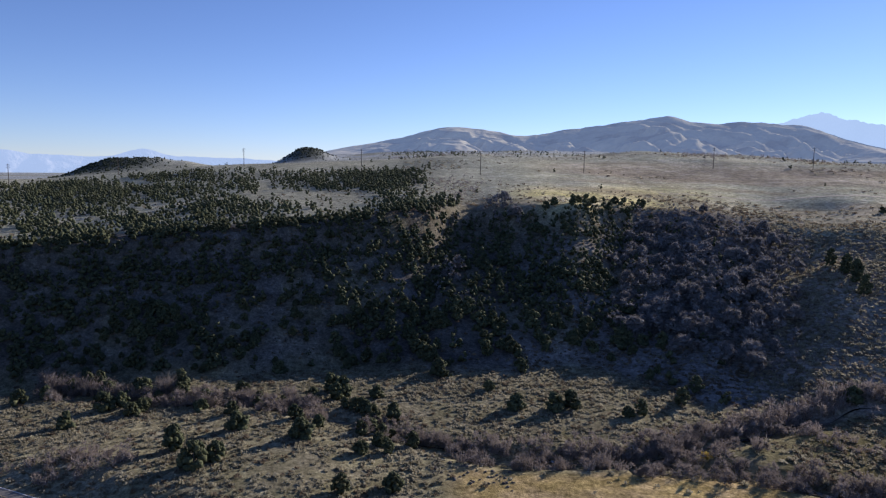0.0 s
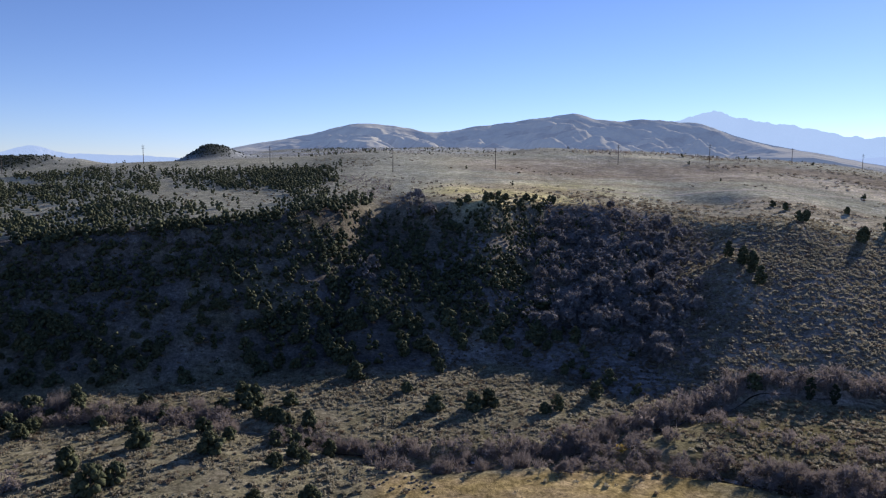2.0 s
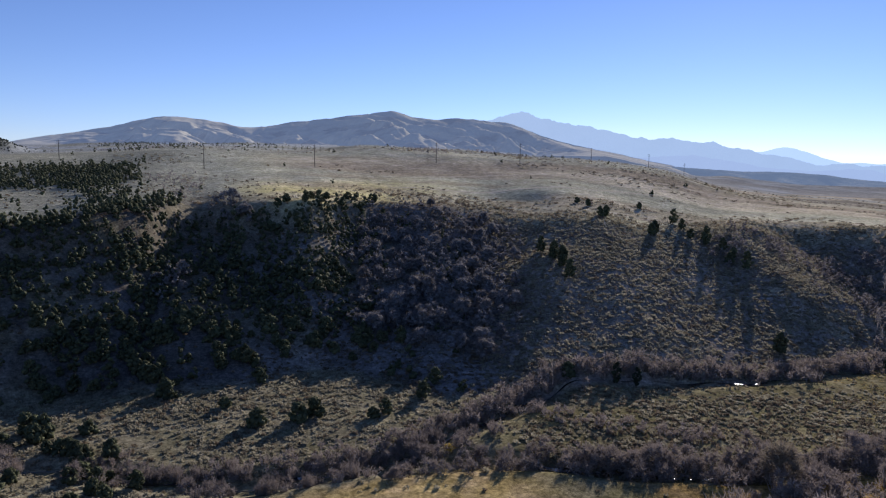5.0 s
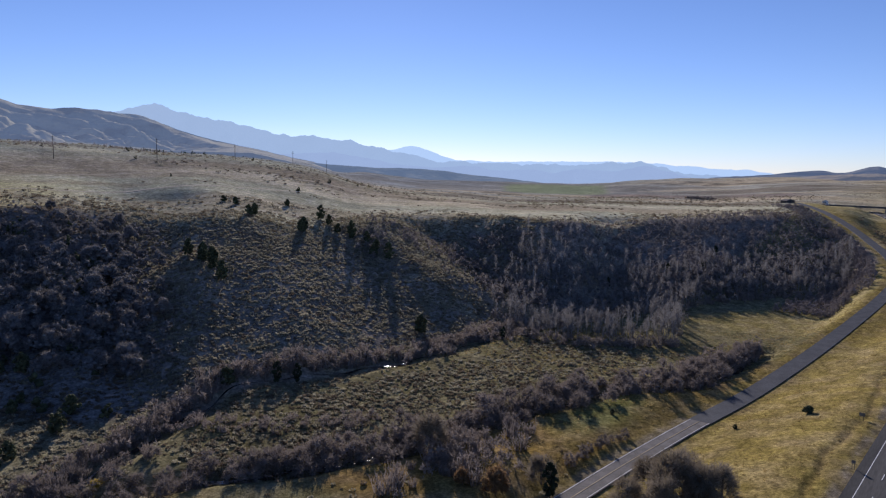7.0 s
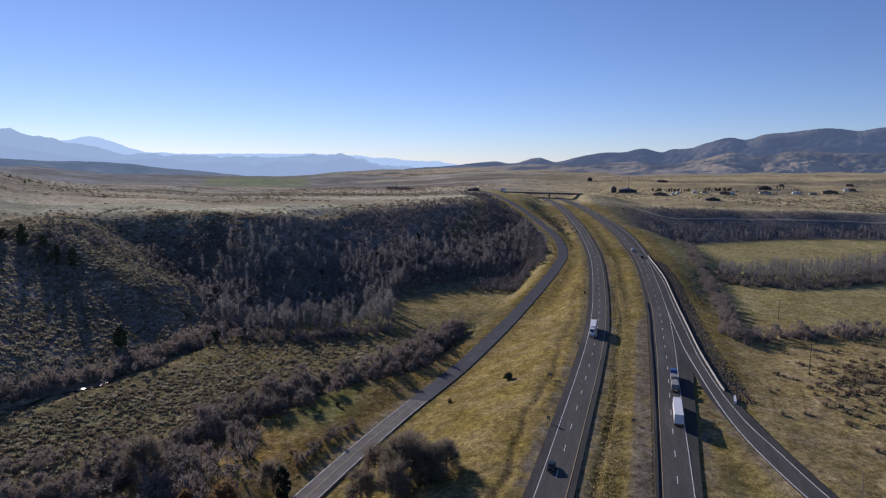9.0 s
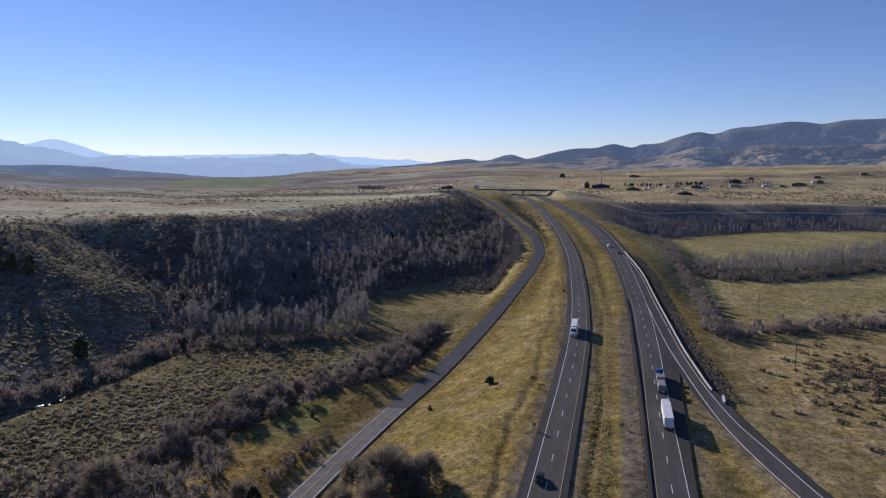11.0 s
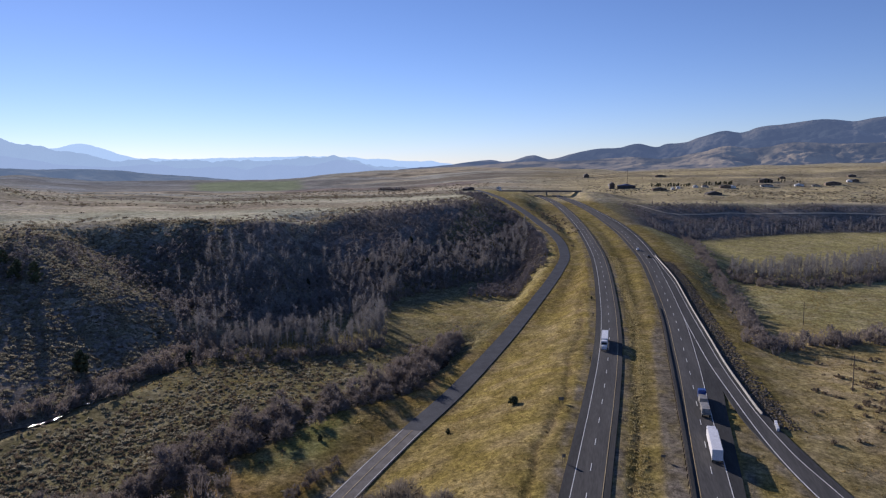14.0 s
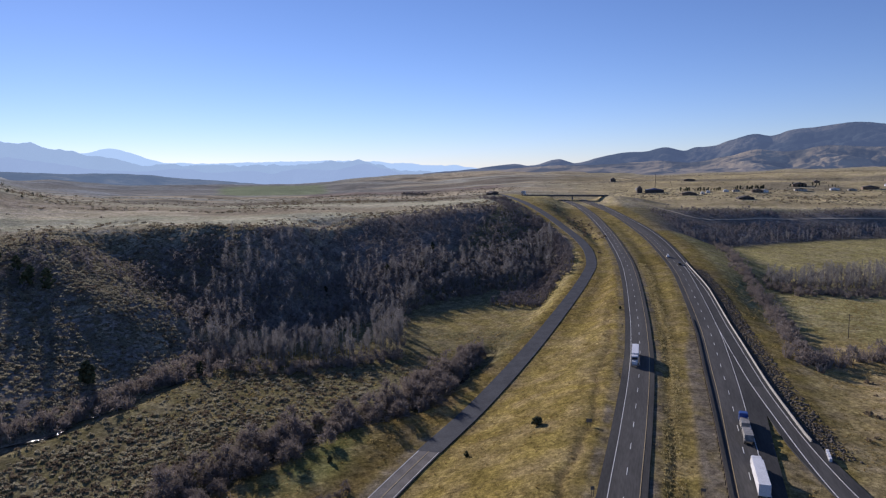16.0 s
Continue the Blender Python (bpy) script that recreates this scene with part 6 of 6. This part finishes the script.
def guardrail():
    root = thing("guardrail", "dark weathered steel guardrail on posts along the carriageway", "guardrail", pose(0, 0, 0))
    xs = np.arange(150, 404, 4.0)
    vs, fs = [], []
    prof = ((0, 0.45), (0.05, 0.52), (0, 0.6), (0.05, 0.68), (0, 0.76), (-0.05, 0.76), (-0.05, 0.45))
    for x in xs:
        y, z = float(R_LEFT(x)) + 0.35, float(HW_Z(x))
        vs += [(x, y - a0 * 2.2, z + b0 * 1.15) for a0, b0 in prof]
    m = len(prof)
    for k in range(len(xs) - 1):
        fs += [(k * m + c, k * m + (c + 1) % m, (k + 1) * m + (c + 1) % m, (k + 1) * m + c) for c in range(m)]
    part("rail", mesh_from("rail", vs, fs, RUST), root)
    post = box_mesh("post", RUST, (0, 0, 0.35, 0.18, 0.2, 1.2, 0.02))
    for x in xs:
        part("post", post, root, m=pose(x, float(R_LEFT(x)) + 0.62, float(HW_Z(x))))


guardrail()


def barrier():
    root = thing("road_barrier", "long pale concrete barrier along the slip road", "barrier", pose(0, 0, 0))
    prof = ((-0.28, -0.3), (-0.28, 0.08), (-0.12, 0.32), (-0.08, 0.8), (0.08, 0.8), (0.12, 0.32), (0.28, 0.08), (0.28, -0.3))
    seg = 12.0
    for x0 in np.arange(250, 560, seg):
        vs, fs = [], []
        for x in np.linspace(x0, x0 + seg - 0.15, 4):
            y = float(BAR_Y(x))
            vs += [(x, y + a0, float(HW_Z(x)) + b0) for a0, b0 in prof]
        m = len(prof)
        for k in range(3):
            fs += [(k * m + c, k * m + (c + 1) % m, (k + 1) * m + (c + 1) % m, (k + 1) * m + c) for c in range(m)]
        fs += [tuple(range(m)), tuple(range(4 * m - 1, 3 * m - 1, -1))]
        part("barrier_segment", mesh_from("barrier_segment", vs, fs, CONCRETE), root)
    end = thing("crash_cushion", "white striped crash cushion at the end of the barrier", "barrier", pose(243, -25.3, 0.0, 0, 0, 170))
    for k in range(4):
        part("cushion_bay", box_mesh("cushion_bay", WHITE_METAL, (k * 1.7, 0.12 * k, 0.5, 1.5, 0.7, 0.9, 0.05)), end)


barrier()


def road_sign(x, y, w, h, post_h, turn, label, panel=SIGN_BACK):
    z = zat(x, y)
    root = thing("road_sign", label, "road sign", pose(x, y, z - 0.2, 0, 0, turn))
    for sy in (-w * 0.3, w * 0.3):
        part("post", box_mesh("post", POLE_WOOD, (0, sy, post_h / 2, 0.12, 0.12, post_h)), root)
    part("panel", box_mesh("panel", panel, (-0.1, 0, post_h - h / 2 + 0.2, 0.06, w, h, 0.015)), root)


road_sign(251, 37.0, 1.7, 1.1, 2.6, 0, "large roadside sign seen from its dull back")
road_sign(205, 33.6, 0.9, 0.9, 2.6, 15, "small roadside sign on posts beside the carriageway")
road_sign(212, 8.5, 1.2, 0.7, 1.8, 0, "low dark sign panel on the median")
for x, y in ((300, 28.8), (380, 29.0)):
    road_sign(x, y, 0.5, 0.7, 1.6, 0, "slim roadside marker post")


def street_lamp(x, y):
    root = thing("street_lamp", "slim steel street lamp beside the slip road", "street lamp", pose(x, y, zat(x, y) - 0.2, 0, 0, 40))
    part("pole", mesh_from("pole", *tube([(0, 0, 0), (0, 0, 9.5)], [0.13, 0.07], 8), STEEL), root)
    part("arm", mesh_from("arm", *tube([(0, 0, 9.3), (0.9, 0, 9.8), (1.9, 0, 9.9)], [0.06, 0.05, 0.04], 6), STEEL), root)
    part("lamp_head", box_mesh("lamp_head", GREY_METAL, (2.1, 0, 9.85, 0.7, 0.3, 0.16, 0.03)), root)


street_lamp(170, -40.5)

# lone dark shrub on the verge
plant("juniper_tree", "lone small dark juniper on the grassy verge", "tree", JUN[4], 258, 53.5, 0.75, 0.3, "")
for x, y, s in ((243, 73, 0.35), (232, 113, 0.4), (420, 30.5, 0.3), (262, 141, 0.5)):
    plant("juniper_tree", "tiny dark shrub standing in dry grass", "tree", JUN[3], x, y, s, x, "lone shrubs")


# ---- overpass and buildings
def overpass():
    root = thing("overpass", "low concrete overpass carrying a crossroad over the highway", "bridge", pose(0, 0, 0))
    x0, y0, x1, y1 = 1012, 55, 1030, 190
    zt = 35.0
    for w, z, hgt, name, mat_ in ((10.0, zt - 0.2, 0.5, "deck", CONCRETE), (9.0, zt - 0.85, 0.9, "girder", WALL_DARK)):
        le = math.hypot(x1 - x0, y1 - y0)
        part(name, box_mesh(name, mat_, (0, 0, 0, le, w, hgt, 0.05)), root, m=pose((x0 + x1) / 2, (y0 + y1) / 2, z, 0, 0, math.degrees(math.atan2(y1 - y0, x1 - x0))))
    for off in (-4.8, 4.8):
        part("parapet", box_mesh("parapet", WALL_DARK, (0, 0, 0, 135, 0.3, 0.7, 0.03)), root, m=pose((x0 + x1) / 2 + off, (y0 + y1) / 2, zt + 0.35, 0, 0, math.degrees(math.atan2(y1 - y0, x1 - x0))))
    for yy in (104,):
        xx = x0 + (x1 - x0) * (yy - y0) / (y1 - y0)
        part("pier", box_mesh("pier", CONCRETE, (0, 0, -4.5, 1.2, 2.2, 9.0, 0.08)), root, m=pose(xx, yy, zt - 1.6))


overpass()


def house(x, y, w, d, h, roof_h, turn, wall, roof, label, name="house", wins=3, sink=0.4):
    w, d, h, roof_h = 0.8 * w, 0.85 * d, 0.75 * h, 0.7 * roof_h
    root = thing(name, label, name.replace("_", " "), pose(x, y, zat(x, y) - sink, 0, 0, turn), "houses on the upland")
    part("wall", box_mesh("wall", wall, (0, 0, h / 2, w, d, h)), root)
    e = 0.5
    vs = [(-w / 2 - e, -d / 2 - e, h - 0.1), (w / 2 + e, -d / 2 - e, h - 0.1), (w / 2 + e, d / 2 + e, h - 0.1), (-w / 2 - e, d / 2 + e, h - 0.1), (-w / 2 - e, 0, h + roof_h), (w / 2 + e, 0, h + roof_h)]
    part("roof", mesh_from("roof", vs, [(0, 1, 5, 4), (2, 3, 4, 5), (0, 4, 3), (1, 2, 5), (3, 2, 1, 0)], roof), root)
    pane = box_mesh("window", WINDOW, (0, 0, 0, 0.12, 1.3, 1.2))
    for k in range(wins):
        part("window", pane, root, m=pose(-w / 2, (k + 0.5) / wins * d - d / 2, h * 0.55))
        part("window", pane, root, m=pose((k + 0.5) / wins * w - w / 2, -d / 2, h * 0.55, 0, 0, 90))
    part("door", box_mesh("door", WALL_DARK, (0, 0, 1.05, 0.14, 1.1, 2.1)), root, m=pose(-w / 2, d * 0.28, 0))
    return root


def build_houses():
    house(1250, -12, 14, 34, 7.0, 4.0, 8, WALL_DARK, ROOF_BLUE, "dark blue-roofed barn beside a tall mast", "barn", 4)
    house(1256, 12, 10, 10, 11, 6, 8, WALL_DARK, ROOF_DARK, "tall narrow dark barn with a steep roof", "barn", 2)
    house(1195, -62, 12, 26, 4.5, 3.2, 4, WALL_BROWN, ROOF_DARK, "long low dark farm building", "barn", 4)
    house(1113, -132, 14, 26, 4.0, 4.0, 14, WALL_DARK, ROOF_DARK, "dark-roofed house at the edge of the wooded slope", "house", 4)
    house(1250, -170, 9, 20, 5.0, 2.6, 4, WALL_BROWN, ROOF_DARK, "brown house among conifers", "house", 3)
    house(1262, -140, 9, 12, 4.0, 2.2, 4, WALL_LIGHT, ROOF_DARK, "small pale house among conifers", "house", 3)
    house(1366, -256, 14, 26, 6.5, 4.5, -6, WALL_BROWN, ROOF_DARK, "large brown house on the rise", "house", 4)
    house(1282, -240, 10, 22, 4.6, 2.4, 0, WALL_LIGHT, ROOF_DARK, "pale long house on the upland", "house", 4)
    house(1302, -346, 12, 28, 5.5, 3.6, 0, WALL_BROWN, ROOF_DARK, "wide brown house on the upland", "house", 4)
    house(1287, -316, 8, 14, 3.6, 2.0, 0, WALL_LIGHT, ROOF_DARK, "small pale outbuilding on the upland", "house", 2)
    house(1640, 65, 13, 13, 8.0, 5.0, 10, WALL_DARK, ROOF_DARK, "tall dark house standing alone on the upland", "house", 3)
    house(1557, -90, 10, 26, 4.5, 2.5, 5, WALL_BROWN, ROOF_DARK, "low dark shed far across the upland", "barn", 2)
    house(1005, 214, 11, 18, 4.5, 3.0, 60, WALL_DARK, ROOF_DARK, "dark house at the end of the frontage road", "house", 3)
    for x, y, d in ((1446, -301, 12), (1450, -420, 16), (1500, -520, 16), (1353, -395, 14)):
        house(x, y, 10, d, 4.5, 2.6, 0, WALL_BROWN, ROOF_DARK, "small house far across the upland", "house", 2)
    for x, y, w, d in ((1240, -95, 6, 7), (1256, -124, 6, 9), (1291, -292, 7, 16), (1255, -182, 6, 12), (1345, -384, 7, 9), (1212, -84, 6, 6), (1330, 14, 6, 8), (1090, 183, 6, 8)):
        house(x, y, w, d, 4.4, 2.2, 3, WHITE_METAL, ROOF_PALE, "small white metal shed on the upland", "shed", 1)
    rng = np.random.default_rng(61)
    u, v, q = rng.random(34), rng.random(26), rng.uniform(-1, 1, 78)
    x = np.r_[1280 + 14 * u, 1308 + 20 * v, 1345 + 40 * rng.random(18)] + 5 * q
    y = np.r_[-54 - 66 * u, -139 - 54 * v, -240 - 70 * rng.random(18)]
    for k in range(len(x)):
        plant("fir_tree", "dark conifer planted around the houses", "tree", FIRS[k % 2], x[k], y[k], rng.uniform(0.3, 0.75), k, "conifers by the houses")
    xs, ys = rng.uniform(1185, 1215, 60), rng.uniform(365, 415, 60)
    scatter("far_grove", "clump of leafless trees on the plain", "woodland", LIGHT_D, xs, ys, rng.uniform(0.8, 1.3, 60), BARE, 62)


build_houses()


# ---- vehicles
def wheel_mesh(r, w):
    vs, fs = tube([(0, -w / 2, 0), (0, -w / 2 + 0.04, 0), (0, w / 2 - 0.04, 0), (0, w / 2, 0)], [r * 0.9, r, r, r * 0.9], 16)
    return mesh_from("tyre", vs, fs, RUBBER), mesh_from("rim", *tube([(0, -w / 2 - 0.01, 0), (0, w / 2 + 0.01, 0)], [r * 0.55, r * 0.55], 12), STEEL)


def add_wheels(root, xs, half, r, w=0.3):
    tyre, rim_me = wheel_mesh(r, w)
    for x in xs:
        for y in (-half, half):
            wh = part("wheel", tyre, root, m=pose(x, y, r))
            part("rim", rim_me, wh)


def road_pose(mid, x, off, back=False):
    y = float(mid(x)) + off
    an = math.degrees(math.atan2(float(mid(x + 3) - mid(x - 3)), 6)) + (180 if back else 0)
    up = math.degrees(math.atan2(float(HW_Z(x + 3) - HW_Z(x - 3)), 6)) * (-1 if back else 1)
    return pose(x, y, float(HW_Z(x)) + 0.06, 0, -up, an)


def semi_truck(m, cab_mat, label):
    root = thing("semi_truck", label, "truck", m, "vehicles on the highway")
    part("trailer", box_mesh("trailer", WHITE_METAL, (-3.2, 0, 2.65, 14.6, 2.6, 2.8, 0.06)), root, "white box trailer")
    part("trailer_frame", box_mesh("trailer_frame", GREY_METAL, (-3.2, 0, 1.1, 14.2, 1.1, 0.3)), root)
    part("cab", box_mesh("cab", cab_mat, (6.0, 0, 2.2, 2.4, 2.4, 2.9, 0.15), (8.1, 0, 1.45, 2.2, 2.1, 1.3, 0.18)), root)
    part("windscreen", box_mesh("windscreen", WINDOW, (7.22, 0, 2.75, 0.08, 2.1, 0.95)), root)
    part("bumper", box_mesh("bumper", STEEL, (9.25, 0, 0.75, 0.25, 2.3, 0.5, 0.04)), root)
    add_wheels(root, (8.2, 4.9, 3.7, -7.4, -8.7), 1.05, 0.52, 0.35)


def hay_truck(m):
    root = thing("flatbed_truck", "blue-cabbed truck pulling two loaded flat trailers", "truck", m, "vehicles on the highway")
    part("cab", box_mesh("cab", BLUE_PAINT, (8.0, 0, 2.0, 2.4, 2.4, 2.6, 0.15), (9.9, 0, 1.4, 1.8, 2.1, 1.2, 0.15)), root, "blue cab")
    part("windscreen", box_mesh("windscreen", WINDOW, (9.22, 0, 2.55, 0.08, 2.0, 0.8)), root)
    for x, le in ((3.3, 6.4), (-5.2, 8.2)):
        part("bed", box_mesh("bed", GREY_METAL, (x, 0, 1.2, le, 2.5, 0.35, 0.03)), root)
        part("load", box_mesh("load", GREY_METAL, (x - le * 0.2, 0, 2.05, le * 0.5, 2.35, 1.35, 0.06), (x + le * 0.31, 0, 1.85, le * 0.28, 2.3, 0.95, 0.06)), root, "grey stacked load")
    add_wheels(root, (9.6, 5.8, 4.6, 1.0, -2.4, -7.2, -8.4), 1.05, 0.52, 0.35)


def car(m, paint, label, suv=False):
    root = thing("car", label, "car", m, "vehicles on the highway")
    h = 0.35 if suv else 0.0
    part("body", box_mesh("body", paint, (0, 0, 0.72, 4.6, 1.85, 0.75, 0.14)), root)
    part("cabin", box_mesh("cabin", paint, (-0.3 - h, 0, 1.3 + h * 0.3, 2.4 + h * 2, 1.65, 0.65 + h, 0.1, 0.82)), root)
    part("window", box_mesh("window", WINDOW, (-0.3 - h, 0, 1.28 + h * 0.3, 2.3 + h * 2, 1.68, 0.38 + h * 0.5, 0.02, 0.88)), root)
    for y in (-0.65, 0.65):
        part("headlight", box_mesh("headlight", WHITE_METAL, (2.28, y, 0.8, 0.08, 0.35, 0.18)), root)
    add_wheels(root, (1.4, -1.4), 0.85, 0.34, 0.24)


semi_truck(road_pose(L_Y, 322, 1.8, True), WHITE_METAL, "white semi truck with a box trailer driving in the lane")
semi_truck(road_pose(R_MID, 221, -1.8), WHITE_METAL, "white semi truck with a long box trailer")
hay_truck(road_pose(R_MID, 253, -1.8))
car(road_pose(R_MID, 585, 1.8), WHITE_METAL, "white sport utility car on the highway", True)
car(road_pose(R_MID, 555, -1.8), BLACK_PAINT, "black car on the highway")
car(road_pose(L_Y, 173, 1.8, True), BLACK_PAINT, "dark car on the highway")
car(pose(1020, 170, 35.3, 0, 0, 80), WHITE_METAL, "white vehicle crossing the overpass", True)
